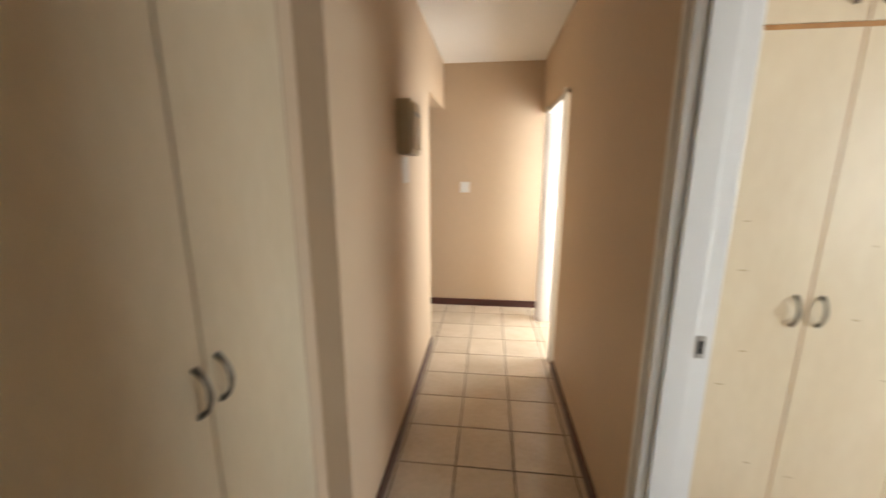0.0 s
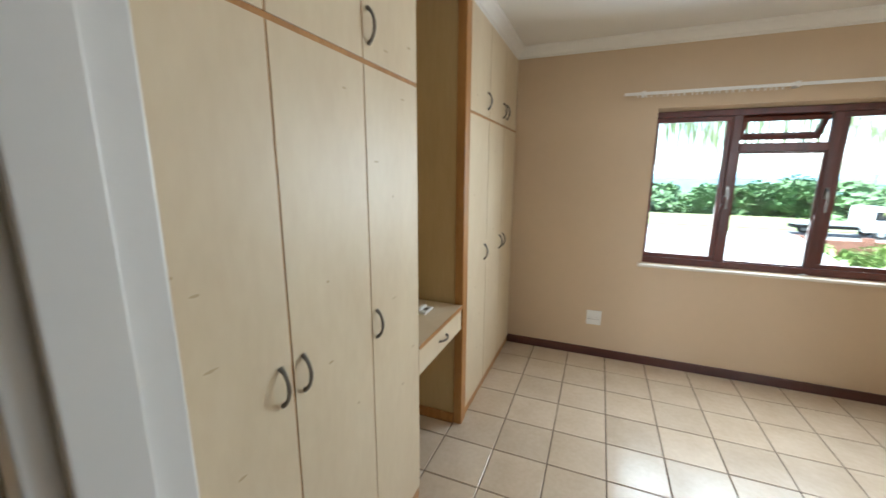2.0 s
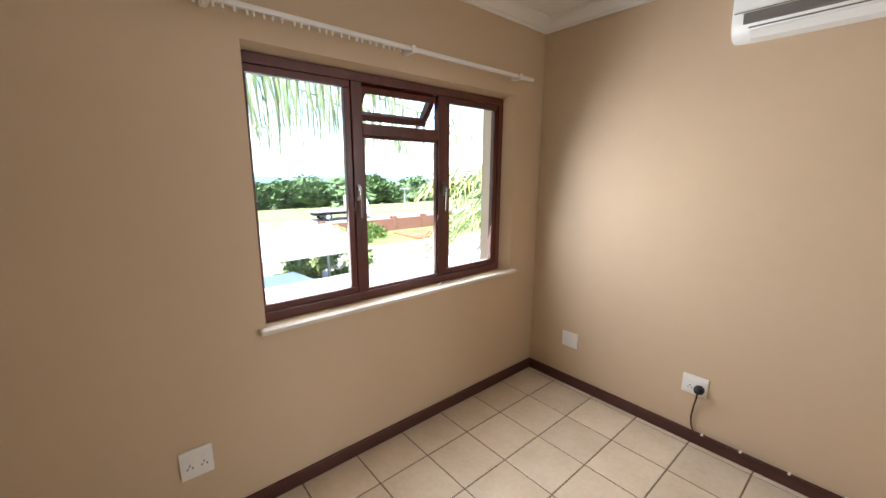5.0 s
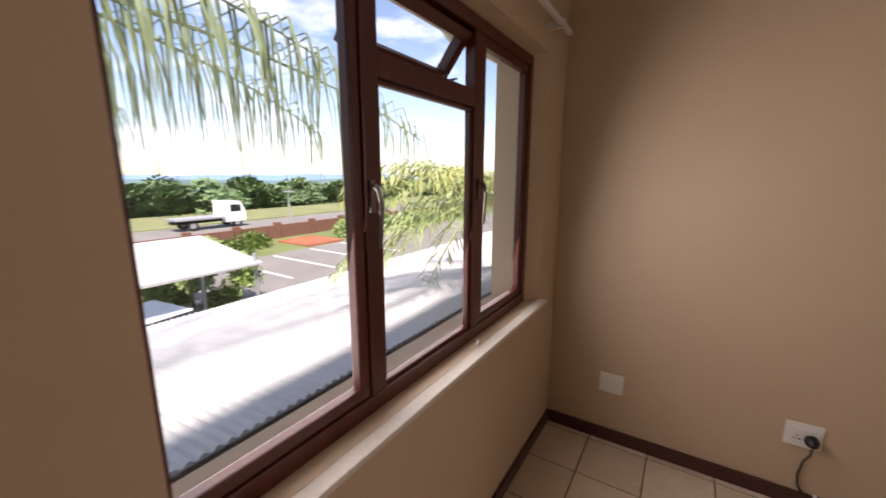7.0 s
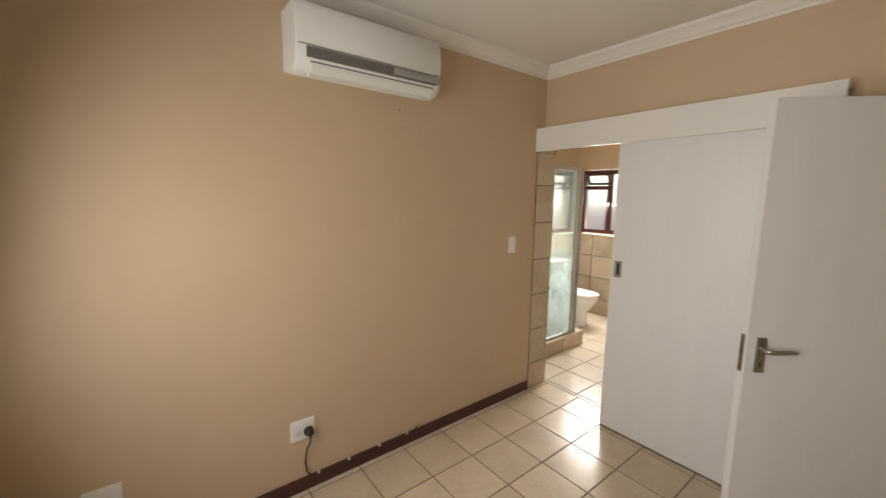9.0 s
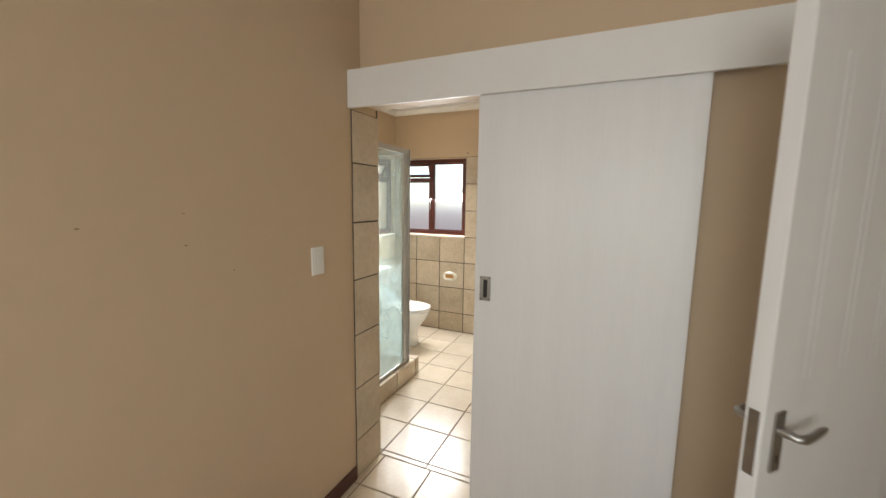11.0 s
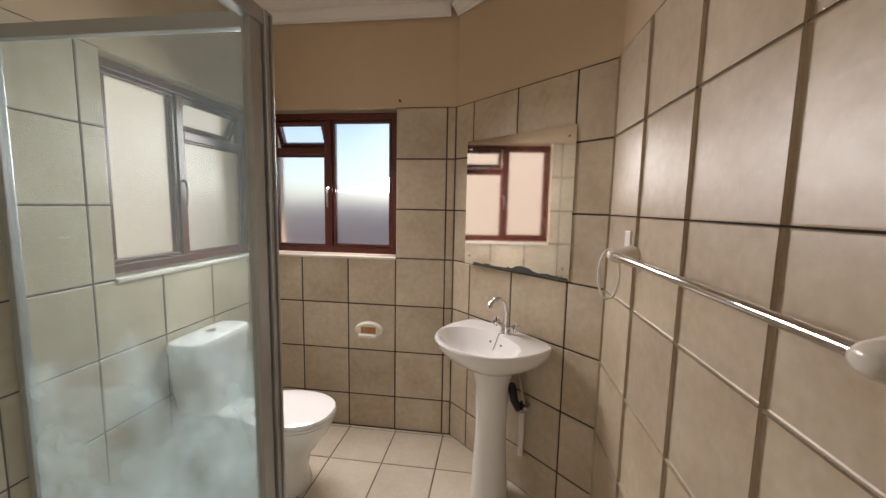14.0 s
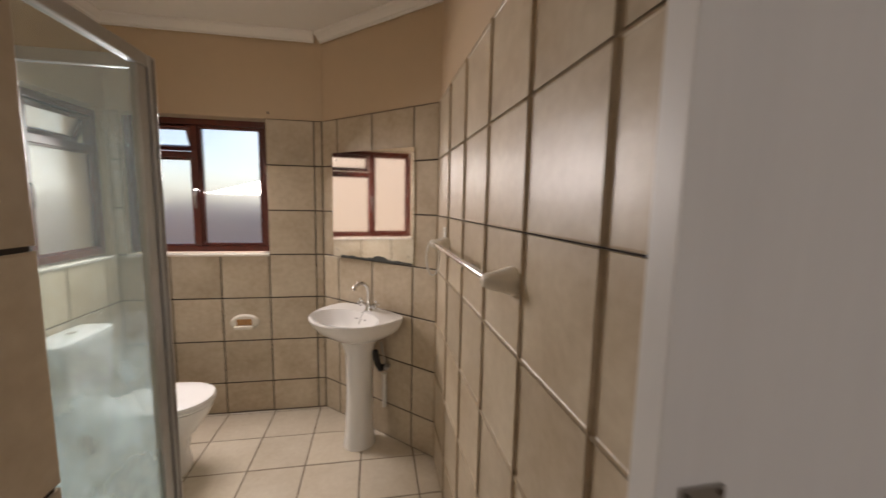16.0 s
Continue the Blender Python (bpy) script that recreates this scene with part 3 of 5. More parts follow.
rod = thing("curtain_rail", (EX - 0.06, 0.58, 2.16), "white curtain rail above the window", "curtain rail")
part("rail", box(EX - 0.075, EX - 0.055, -0.44, 1.58, 2.158, 2.178, 0.003), WHITE, rod)
for y in (-0.30, 0.55, 1.45):
    part("bracket", box(EX - 0.08, EX, y - 0.012, y + 0.012, 2.150, 2.186, 0.003), WHITE, rod)
for i in range(26):
    y = 0.62 + i * 0.035 + random.uniform(-0.01, 0.01)
    part("glider", box(EX - 0.07, EX - 0.06, y - 0.004, y + 0.004, 2.140, 2.158, 0.001), PLASTIC, rod)


# ---- wardrobes ----
def bow_handle(parent, p0, p1, out, name="handle"):
    part(name, tube(arc(p0, p1, out, 10), [0.0075, 0.0055, 0.005, 0.005, 0.0055, 0.006, 0.0055, 0.005, 0.005, 0.0055, 0.0075], 8), PEWTER, parent, "dark pewter bow handle", smooth=True)


WF = 2.425


def flecks(bm_parent, x0, x1, z0, z1, n):
    for i in range(n):
        x, z = random.uniform(x0 + 0.04, x1 - 0.06), random.uniform(z0 + 0.05, z1 - 0.05)
        w = random.uniform(0.008, 0.022)
        bm = bmesh.new()
        ring = [bm.verts.new((x + w * math.cos(a) * random.uniform(0.7, 1), WF - 0.0206, z + 0.004 * math.sin(a) * random.uniform(0.6, 1.2))) for a in [k * math.pi / 4 for k in range(8)]]
        bm.faces.new(ring[::-1])
        part("grain_fleck", bm, KNOT, bm_parent)


def wardrobe(name, x0, x1, edges, handles, label):
    e = thing(name, ((x0 + x1) / 2, (WF + NY) / 2, 0), label, "wardrobe", "fitted wardrobes")
    part("body", box(x0, x1, WF, NY - 0.003, 0.0, 2.505), MAPLE_D, e)
    for a, b, h in zip(edges, edges[1:], handles):
        for z0, z1, hz in ((0.065, 1.922, (1.0, 1.105)), (1.938, 2.50, (1.985, 2.09))):
            d = part("door", box(a + 0.003, b - 0.003, WF - 0.0195, WF - 0.0005, z0, z1, 0.0015), MAPLE, e)
            bow_handle(d, (h, WF - 0.02, hz[0]), (h, WF - 0.02, hz[1]), (0, -0.026, 0))
            flecks(d, a, b, z0, z1, 7 if z0 < 1 else 2)
            part("edge_strip", box(b - 0.0028, b + 0.0028, WF - 0.017, WF - 0.001, z0, z1), EDGE, d)
    part("shadow_rail", box(x0 + 0.002, x1 - 0.002, WF - 0.016, WF - 0.0005, 1.9225, 1.9375), EDGE, e)
    part("plinth", box(x0 + 0.002, x1 - 0.002, WF - 0.012, WF - 0.0004, 0.0, 0.064), EDGE, e)
    return e


wardrobe("wardrobe", 1.725, 2.895, [1.75, 2.135, 2.515, 2.893], [2.092, 2.172, 2.545], "pale maple fitted wardrobe with three tall doors")
w2 = wardrobe("wardrobe", 3.50, EX - 0.003, [3.575, 3.985, 4.40, 4.825], [3.93, 4.35, 4.45], "pale maple fitted wardrobe against the window wall")
part("corner_post", box(3.488, 3.572, WF - 0.024, WF + 0.03, 0.0, 2.50, 0.006), EDGE, w2, "orange-brown timber corner post")
part("side_skirting", box(3.485, 3.4995, WF + 0.031, NY - 0.01, 0.0, 0.06), EDGE, w2)
desk = thing("dressing_table", (3.2, 2.7, 0.7), "built-in maple dressing table with one drawer", "dressing table")
part("back_panel", box(2.897, 3.487, NY - 0.02, NY - 0.004, 0.0, 2.50), MAPLE_D, desk)
part("tabletop", box(2.897, 3.487, WF - 0.02, NY - 0.021, 0.788, 0.808, 0.003), MAPLE, desk)
part("edge_strip", box(2.898, 3.487, WF - 0.0225, WF - 0.0203, 0.785, 0.807), EDGE, desk)
part("drawer_box", box(2.90, 3.486, WF + 0.005, NY - 0.1, 0.665, 0.787), MAPLE_D, desk)
dr = part("drawer", box(2.901, 3.485, WF - 0.016, WF + 0.004, 0.655, 0.783, 0.002), MAPLE, desk)
bow_handle(dr, (3.14, WF - 0.016, 0.722), (3.24, WF - 0.016, 0.722), (0, -0.025, 0))
part("head_panel", box(2.897, 3.487, WF + 0.45, WF + 0.465, 2.44, 2.50), MAPLE_D, desk)
rem = thing("remote_holder", (3.30, 2.56, 0.808), "white plastic remote control cradle on the dressing table", "remote holder")
part("base", box(3.25, 3.36, 2.54, 2.60, 0.808, 0.824, 0.004), PLASTIC, rem)
part("back_plate", box(3.26, 3.35, 2.575, 2.598, 0.824, 0.838, 0.004), PLASTIC, rem)
part("dark_slot", box(3.285, 3.325, 2.548, 2.57, 0.824, 0.826), ACG, rem)


# ---- electrics ----
def plate_y(name, x, z, w, h, label, socket=False, cat="socket", y=SY, rocker=False):
    e = thing(name, (x, y, z), label, cat)
    part("plate", box(x - w / 2, x + w / 2, y, y + 0.009, z - h / 2, z + h / 2, 0.003), PLASTIC, e)
    if socket:
        part("insert", box(x - w * 0.4, x + w * 0.4, y + 0.009, y + 0.0115, z - h * 0.33, z + h * 0.33, 0.001), PLASTIC, e)
        for dx in (-0.022, 0.022):
            part("switch", box(x + dx - 0.008, x + dx + 0.008, y + 0.0116, y + 0.015, z + h * 0.1, z + h * 0.27, 0.001), WHITE, e)
            for px, pz in ((-0.009, -0.018), (0.009, -0.018), (0, -0.004)):
                part("pin_hole", box(x + dx + px - 0.003, x + dx + px + 0.003, y + 0.0115, y + 0.012, z + pz - 0.003, z + pz + 0.003), BLACK, e)
    if rocker:
        part("insert", box(x - w * 0.36, x + w * 0.36, y + 0.009, y + 0.0115, z - h * 0.36, z + h * 0.36, 0.001), PLASTIC, e)
        part("rocker", box(x - 0.009, x + 0.009, y + 0.0116, y + 0.016, z - 0.016, z + 0.016, 0.002), WHITE, e)
    return e


plate_y("blank_plate", 4.48, 0.357, 0.125, 0.115, "plain white blanking plate low on the wall", cat="wall plate")
plate_y("wall_socket", 3.672, 0.357, 0.13, 0.115, "white double wall socket with a plug in it", socket=True)
plate_y("light_switch", 2.06, 1.25, 0.075, 0.125, "white single light switch by the bathroom door", rocker=True, cat="switch")
e = thing("wall_socket", (EX, 1.657, 0.354), "white double wall socket below the window", "socket")
part("plate", box(EX - 0.009, EX, 1.597, 1.717, 0.29, 0.418, 0.003), PLASTIC, e)
part("insert", box(EX - 0.0115, EX - 0.009, 1.608, 1.706, 0.312, 0.396, 0.001), PLASTIC, e)
for dy in (-0.026, 0.026):
    part("switch", box(EX - 0.015, EX - 0.0116, 1.649 + dy, 1.665 + dy, 0.365, 0.385, 0.001), WHITE, e)
    for py, pz in ((-0.009, -0.014), (0.009, -0.014), (0, 0.0)):
        part("pin_hole", box(EX - 0.012, EX - 0.0115, 1.654 + dy + py, 1.66 + dy + py, 0.35 + pz, 0.357 + pz), BLACK, e)
plug = thing("power_plug", (3.65, SY + 0.011, 0.345), "black plug with its cable running to the skirting", "plug")
part("body", tube([(3.645, SY + 0.012, 0.345), (3.645, SY + 0.03, 0.345), (3.645, SY + 0.045, 0.343), (3.645, SY + 0.055, 0.34)], [0.026, 0.026, 0.021, 0.012], 14), BLACK, plug, smooth=True)
part("cable", tube([(3.645, SY + 0.045, 0.33), (3.648, SY + 0.045, 0.29), (3.66, SY + 0.02, 0.24), (3.668, SY + 0.012, 0.16), (3.662, SY + 0.012, 0.11), (3.645, SY + 0.02, 0.083)], 0.0045, 8), BLACK, plug, smooth=True)
cab = thing("loose_cable", (3.3, SY + 0.02, 0.08), "thin dark cable tacked along the skirting", "cable")
part("cable", tube([(3.645, SY + 0.02, 0.081), (3.5, SY + 0.022, 0.079), (3.3, SY + 0.022, 0.081), (3.1, SY + 0.022, 0.080), (2.96, SY + 0.022, 0.084), (2.93, SY + 0.02, 0.115)], 0.004, 6), SKIRT, cab, smooth=True)
for x in (3.60, 3.42, 3.22, 3.02):
    part("clip", box(x - 0.006, x + 0.006, SY + 0.012, SY + 0.028, 0.076, 0.088, 0.002), PLASTIC, cab)

# air conditioner
ac = thing("air_conditioner", (3.32, SY, 2.15), "white split air conditioner high on the wall", "air conditioner")
AX0, AX1 = 2.905, 3.69


def ac_profile(x, k=1.0):
    pts = [(0.0, 2.155), (0.11, 2.13), (0.155, 2.14), (0.178, 2.165), (0.19, 2.20), (0.20, 2.30), (0.195, 2.395), (0.17, 2.425), (0.0, 2.43)]
    return [Vector((x, SY + 0.001 + d * k, z if k == 1 else 2.29 + (z - 2.29) * k)) for d, z in pts]


part("casing", loft([ac_profile(AX0, 0.96), ac_profile(AX0 + 0.012), ac_profile(AX1 - 0.012), ac_profile(AX1, 0.96)]), ACW, ac, smooth=True)
part("grey_strip", loft([[Vector((x, SY + d, z)) for d, z in ((0.186, 2.188), (0.1935, 2.200), (0.1985, 2.235), (0.190, 2.235))] for x in (AX0 + 0.03, AX1 - 0.045)]), ACG, ac, "dark grey trim strip")
part("grey_strip", loft([[Vector((x, SY + d, z)) for d, z in ((0.186, 2.191), (0.194, 2.202), (0.2, 2.232), (0.190, 2.232))] for x in (AX0 + 0.008, AX0 + 0.30)]), GALV, ac, "silver-grey trim strip")
part("louvre", loft([[Vector((x, SY + d, z)) for d, z in ((0.112, 2.124), (0.158, 2.134), (0.183, 2.163), (0.176, 2.170), (0.152, 2.146), (0.112, 2.132))] for x in (AX0 + 0.05, AX1 - 0.07)]), ACW, ac, "white outlet louvre")
part("louvre_gap", box(AX0 + 0.045, AX1 - 0.065, SY + 0.1795, SY + 0.1845, 2.1735, 2.1795), ACG, ac)
part("panel_seam", box(AX0 + 0.01, AX1 - 0.01, SY + 0.1955, SY + 0.2005, 2.2395, 2.2415), ACG, ac)
ac.location.z += 0.022
marks = thing("wall_scuffs", (2.7, SY, 1.6), "small dark scuffs and screw holes on the paint", "wall mark")
for i in range(9):
    x, z = random.uniform(2.45, 3.1), random.choice((random.uniform(2.0, 2.12), random.uniform(1.2, 1.5), random.uniform(1.9, 2.1)))
    r = random.uniform(0.002, 0.004)
    part("scuff", box(x - r, x + r * random.uniform(1, 2), SY, SY + 0.0012, z - r * 0.6, z + r * 0.6), SPECK, marks)

# ---- lobby ----
cup = thing("lobby_cupboard", (0.44, 1.3, 0), "pale maple double cupboard with an orange timber surround", "cupboard")
CF = 0.50
part("body", box(0.345, CF - 0.021, 0.56, 2.11, 0.0, 2.10), MAPLE_D, cup)
part("surround", box(0.345, CF - 0.002, 2.115, 2.195, 0.0, 2.16, 0.003), PAINT, cup)
part("surround", box(0.40, CF + 0.006, 0.50, 0.555, 0.0, 2.16, 0.003), EDGE, cup)
part("surround_head", box(0.40, CF + 0.006, 0.556, 2.11, 2.03, 2.10, 0.003), EDGE, cup)
part("header", box(0.345, CF - 0.004, 0.22, 2.195, 2.165, 2.534), PAINT, cup)
for a, b, hy in ((0.56, 1.16, 1.10), (1.16, 1.705, 1.675), (1.705, 2.108, 1.738)):
    d = part("door", box(CF - 0.02, CF, a + 0.003, b - 0.003, 0.06, 2.027, 0.0015), MAPLE, cup)
    bow_handle(d, (CF, hy, 1.04), (CF, hy, 1.145), (0.03, 0, 0))
part("plinth", box(CF - 0.02, CF - 0.006, 0.56, 2.11, 0.0, 0.058), EDGE, cup)

ctl = thing("alarm_box", (0.59, 3.2, 1.75), "beige control box with a paper notice below it", "control box")
part("case", box(0.591, 0.66, 3.05, 3.32, 1.59, 1.87, 0.012), BOXB, ctl)
part("cover", box(0.66, 0.672, 3.07, 3.30, 1.62, 1.85, 0.006), BOXB, ctl)
part("slot", box(0.672, 0.674, 3.11, 3.26, 1.79, 1.81), ACG, ctl)
part("notice", box(0.591, 0.594, 3.13, 3.30, 1.44, 1.585), PAPER, ctl, "white paper notice")
sw = thing("light_switch", (0.82, 5.14, 1.32), "white light switch on the passage wall", "switch")
part("plate", box(0.76, 0.86, 5.131, 5.14, 1.26, 1.37, 0.003), PLASTIC, sw)
part("rocker", box(0.80, 0.82, 5.126, 5.131, 1.30, 1.335, 0.002), WHITE, sw)


# ---- bathroom windows ----
def bath_window(name, axis, a0, a1, u0, u1, m, vent_lo, sign, shade, label):
    e = thing(name, ((a0 + a1) / 2, (u0 + u1) / 2, 1.12) if axis == "x" else ((u0 + u1) / 2, (a0 + a1) / 2, 1.12), label, kind="structure")
    z0, z1 = 1.125, 1.985
    frame_parts(e, axis, a0, a1, [(u0, u1, z0, z0 + 0.04), (u0, u1, z1 - 0.04, z1), (u0, u0 + 0.04, z0 + 0.04, z1 - 0.04), (u1 - 0.04, u1, z0 + 0.04, z1 - 0.04), (m - 0.022, m + 0.022, z0 + 0.04, z1 - 0.04)], MERANTI)
    b0, b1 = (m + 0.023, u1 - 0.041) if vent_lo else (u0 + 0.041, m - 0.023)
    s0, s1 = (u0 + 0.041, m - 0.023) if vent_lo else (m + 0.023, u1 - 0.041)
    sash(e, axis, a0 + 0.008, a1 - 0.008, b0, b1, z0 + 0.041, z1 - 0.041, 0.018, FROST, MERANTI, shade)
    tz = 1.755
    frame_parts(e, axis, a0 + 0.002, a1 - 0.002, [(s0, s1, tz - 0.022, tz + 0.022)], MERANTI)
    sash(e, axis, a0 + 0.01, a1 - 0.01, s0, s1, z0 + 0.041, tz - 0.023, 0.01, FROST, MERANTI, shade, name="glazing_bead")
    vent(e, axis, (a0 + a1) / 2, s0 + 0.004, s1 - 0.004, z1 - 0.042, z1 - tz - 0.066, 0.028, 25, FROST, MERANTI, sign, shade)
    inner = a1
    bm = bmesh.new()
    if axis == "x":
        add_tube(bm, [(inner, m, 1.53), (inner + 0.018, m, 1.525), (inner + 0.022, m, 1.49), (inner + 0.016, m, 1.41)], [0.009, 0.008, 0.006, 0.005], 8)
    else:
        add_tube(bm, [(m, inner, 1.53), (m, inner + 0.018, 1.525), (m, inner + 0.022, 1.49), (m, inner + 0.016, 1.41)], [0.009, 0.008, 0.006, 0.005], 8)
    part("window_catch", bm, STEEL, e, smooth=True)
    return e


bath_window("window_2", "x", BW - 0.10, BW - 0.045, WWIN[0], WWIN[1], -1.40, True, -1, True, "dark red timber bathroom window with frosted panes")
bath_window("window_3", "y", BS - 0.10, BS - 0.045, SWIN[0], SWIN[1], -0.10, True, -1, False, "dark red timber bathroom window with frosted panes")
tagged(part("window_sill_2", box(BW - 0.044, BW + 0.008, WWIN[0], WWIN[1], 1.098, 1.114, 0.003), SILLW), "white painted bathroom window sill", "sill", kind="structure")
tagged(part("window_sill_3", box(SWIN[0], SWIN[1], BS - 0.044, BS + 0.008, 1.098, 1.114, 0.003), SILLW), "white painted bathroom window sill", "sill", kind="structure")

# ---- tiles ----
TILE_MESH = {}


def tile_mesh(w, h, d, material):
    key = (round(w, 3), round(h, 3), d, material.name)
    if key not in TILE_MESH:
        bm = bmesh.new()
        b = min(0.003, w * 0.3, h * 0.3)
        lo = [bm.verts.new((sx * w / 2, sy * h / 2, -d)) for sx, sy in ((-1, -1), (1, -1), (1, 1), (-1, 1))]
        mid = [bm.verts.new((sx * w / 2, sy * h / 2, -0.0018)) for sx, sy in ((-1, -1), (1, -1), (1, 1), (-1, 1))]
        top = [bm.verts.new((sx * (w / 2 - b), sy * (h / 2 - b), 0)) for sx, sy in ((-1, -1), (1, -1), (1, 1), (-1, 1))]
        for p, r in ((lo, mid), (mid, top)):
            for k in range(4):
                bm.faces.new((p[k], p[(k + 1) % 4], r[(k + 1) % 4], r[k]))
        bm.faces.new(top)
        me = bpy.data.meshes.new("tile")
        bm.to_mesh(me)
        bm.free()
        me.materials.append(material)
        TILE_MESH[key] = me
    return TILE_MESH[key]


def lay_tiles(parent, org, u, v, ulines, vlines, material, joint=0.0065, depth=0.008, holes=(), keep=None):
    """Tiles on a plane through org along u and v, cut at the given lines and round the holes; the face looks along u x v."""
    org, u, v = Vector(org), Vector(u), Vector(v)
    n = u.cross(v)
    base = origin(parent)
    rot = Matrix((u, v, n)).transposed().to_4x4()
    for a0, a1 in zip(ulines, ulines[1:]):
        for b0, b1 in zip(vlines, vlines[1:]):
            if keep and not keep((a0 + a1) / 2, (b0 + b1) / 2):
                continue
            rects = [(a0, a1, b0, b1)]
            for h in holes:
                nxt = []
                for r in rects:
                    x0, x1, y0, y1 = r
                    if h[1] <= x0 or h[0] >= x1 or h[3] <= y0 or h[2] >= y1:
                        nxt.append(r)
                        continue
                    if y0 < h[2]:
                        nxt.append((x0, x1, y0, h[2]))
                    if y1 > h[3]:
                        nxt.append((x0, x1, h[3], y1))
                    m0, m1 = max(y0, h[2]), min(y1, h[3])
                    if x0 < h[0]:
                        nxt.append((x0, h[0], m0, m1))
                    if x1 > h[1]:
                        nxt.append((h[1], x1, m0, m1))
                rects = nxt
            for x0, x1, y0, y1 in rects:
                w, h2 = x1 - x0 - joint, y1 - y0 - joint
                if w < 0.012 or h2 < 0.012:
                    continue
                ob = new("tile", tile_mesh(w, h2, depth, material))
                ob.parent = parent
                c = org + u * ((x0 + x1) / 2) + v * ((y0 + y1) / 2) + n * random.uniform(-0.0004, 0.0004) - base
                ob.matrix_basis = Matrix.Translation(c) @ rot


def lines(lo, hi, start, pitch):
    k = math.ceil((lo - start) / pitch)
    ls = [lo]
    while start + k * pitch < hi - 0.01:
        if start + k * pitch > lo + 0.01:
            ls.append(start + k * pitch)
        k += 1
    return ls + [hi]


floor = tagged(part("floor", box(-1.3, EX + 0.02, BS - 0.02, 5.2, -0.12, -0.0035), GROUT), "beige ceramic floor tiles with dark brown joints", "floor", kind="structure")
lay_tiles(floor, (0, 0, 0), (1, 0, 0), (0, 1, 0), lines(WX - 0.14, EX, 3.963, 0.304), lines(SY, 2.458, 0.01, 0.306), TILE_F)
lay_tiles(floor, (0, 0, 0), (1, 0, 0), (0, 1, 0), lines(2.9, 3.485, 3.963, 0.304), lines(2.458, NY, 0.01, 0.306), TILE_F)
lay_tiles(floor, (0, 0, 0), (1, 0, 0), (0, 1, 0), lines(0.34, WX - 0.14, 3.963, 0.304), lines(BN + 0.14, 5.14, 0.01, 0.306), TILE_F)
lay_tiles(floor, (0, 0, 0), (1, 0, 0), (0, 1, 0), lines(WX - 0.14, 3.4, 3.963, 0.304), lines(3.8, 5.14, 0.01, 0.306), TILE_F)
lay_tiles(floor, (0, 0, 0), (1, 0, 0), (0, 1, 0), lines(-1.2, 0.34, 3.963, 0.304), lines(4.12, 5.14, 0.01, 0.306), TILE_F)
lay_tiles(floor, (0, 0, 0), (1, 0, 0), (0, 1, 0), lines(BW, WX - 0.14, 0.01, 0.306), lines(BS, BN, -0.031, 0.304), TILE_B,
          keep=lambda x, y: (Vector((x, y, 0)) - DA).dot(DN) > -0.12)

ROWS = [0.0, 0.218, 0.516, 0.813, 1.110, 1.408, 1.705, 2.0]
D = 0.008


def tiled(name, quad_box, label):
    return tagged(part(name, quad_box, GROUT_W), label, "tiled wall", kind="structure")


WL = "beige stone-look ceramic wall tiles with dark joints"
g = tiled("tiling_west", box(BW - 0.0078, BW - 0.003, BS, -0.60, 0, WWIN[2] - 0.012), WL)
part("grout", box(BW - 0.0078, BW - 0.003, WWIN[1] + 0.001, -0.60, WWIN[2] - 0.012, 2.0), GROUT_W, g)
part("grout", box(BW - 0.0078, BW - 0.003, BS, WWIN[0] - 0.001, WWIN[2] - 0.012, 2.0), GROUT_W, g)
lay_tiles(g, (BW, 0, 0), (0, 1, 0), (0, 0, 1), lines(BS, -0.60, -0.955, 0.304)[:-1] + [-0.60], ROWS, TILE_W, joint=0.008, holes=[(WWIN[0], WWIN[1], 1.112, 2.1)])
g = tiled("tiling_south", box(BW, BE, BS - 0.0078, BS - 0.003, 0, SWIN[2] - 0.012), WL)
part("grout", box(SWIN[1] + 0.001, BE, BS - 0.0078, BS - 0.003, SWIN[2] - 0.012, 2.0), GROUT_W, g)
lay_tiles(g, (0, BS, 0), (-1, 0, 0), (0, 0, 1), lines(-BE, -BW, -0.40, 0.304), ROWS, TILE_W, holes=[(-SWIN[1], -SWIN[0], 1.112, 2.1)])
g = tiled("tiling_north", box(0.062, WX - 0.02, BN - 0.0046, BN + 0.002, 0, 2.0), WL)
lay_tiles(g, (0, BN - 0.006, 0), (-1, 0, 0), (0, 0, 1), lines(-(WX - 0.02), -0.062, -0.363, 0.303), ROWS, TILE_W, joint=0.0042)
g = tiled("tiling_corner", loft([[p + Vector((0, 0, z)) for p in (DA - DN * 0.0075, DB - DN * 0.0075, DB - DN * 0.003, DA - DN * 0.003)] for z in (0, 2.0)]), WL)
lay_tiles(g, DA, DU, (0, 0, 1), [0.0, 0.15, 0.465, 0.79, DL], ROWS, TILE_W, joint=0.008)
g = tiled("tiling_east", box(BE + 0.003, BE + 0.0095, BS, SY + 0.002, 0, 2.0), WL)
lay_tiles(g, (BE, 0, 0), (0, -1, 0), (0, 0, 1), lines(0.66, -BS, 0.955, 0.304), ROWS, TILE_W)
g = tiled("tiling_door_reveal", box(BE + 0.01, 1.80, SY + 0.0005, SY + 0.006, 0, 1.96), WL)
lay_tiles(g, (0, SY + 0.010, 0), (-1, 0, 0), (0, 0, 1), [-1.803, -BE], [0.0, 0.218, 0.516, 0.813, 1.110, 1.408, 1.705, 1.96], TILE_W)

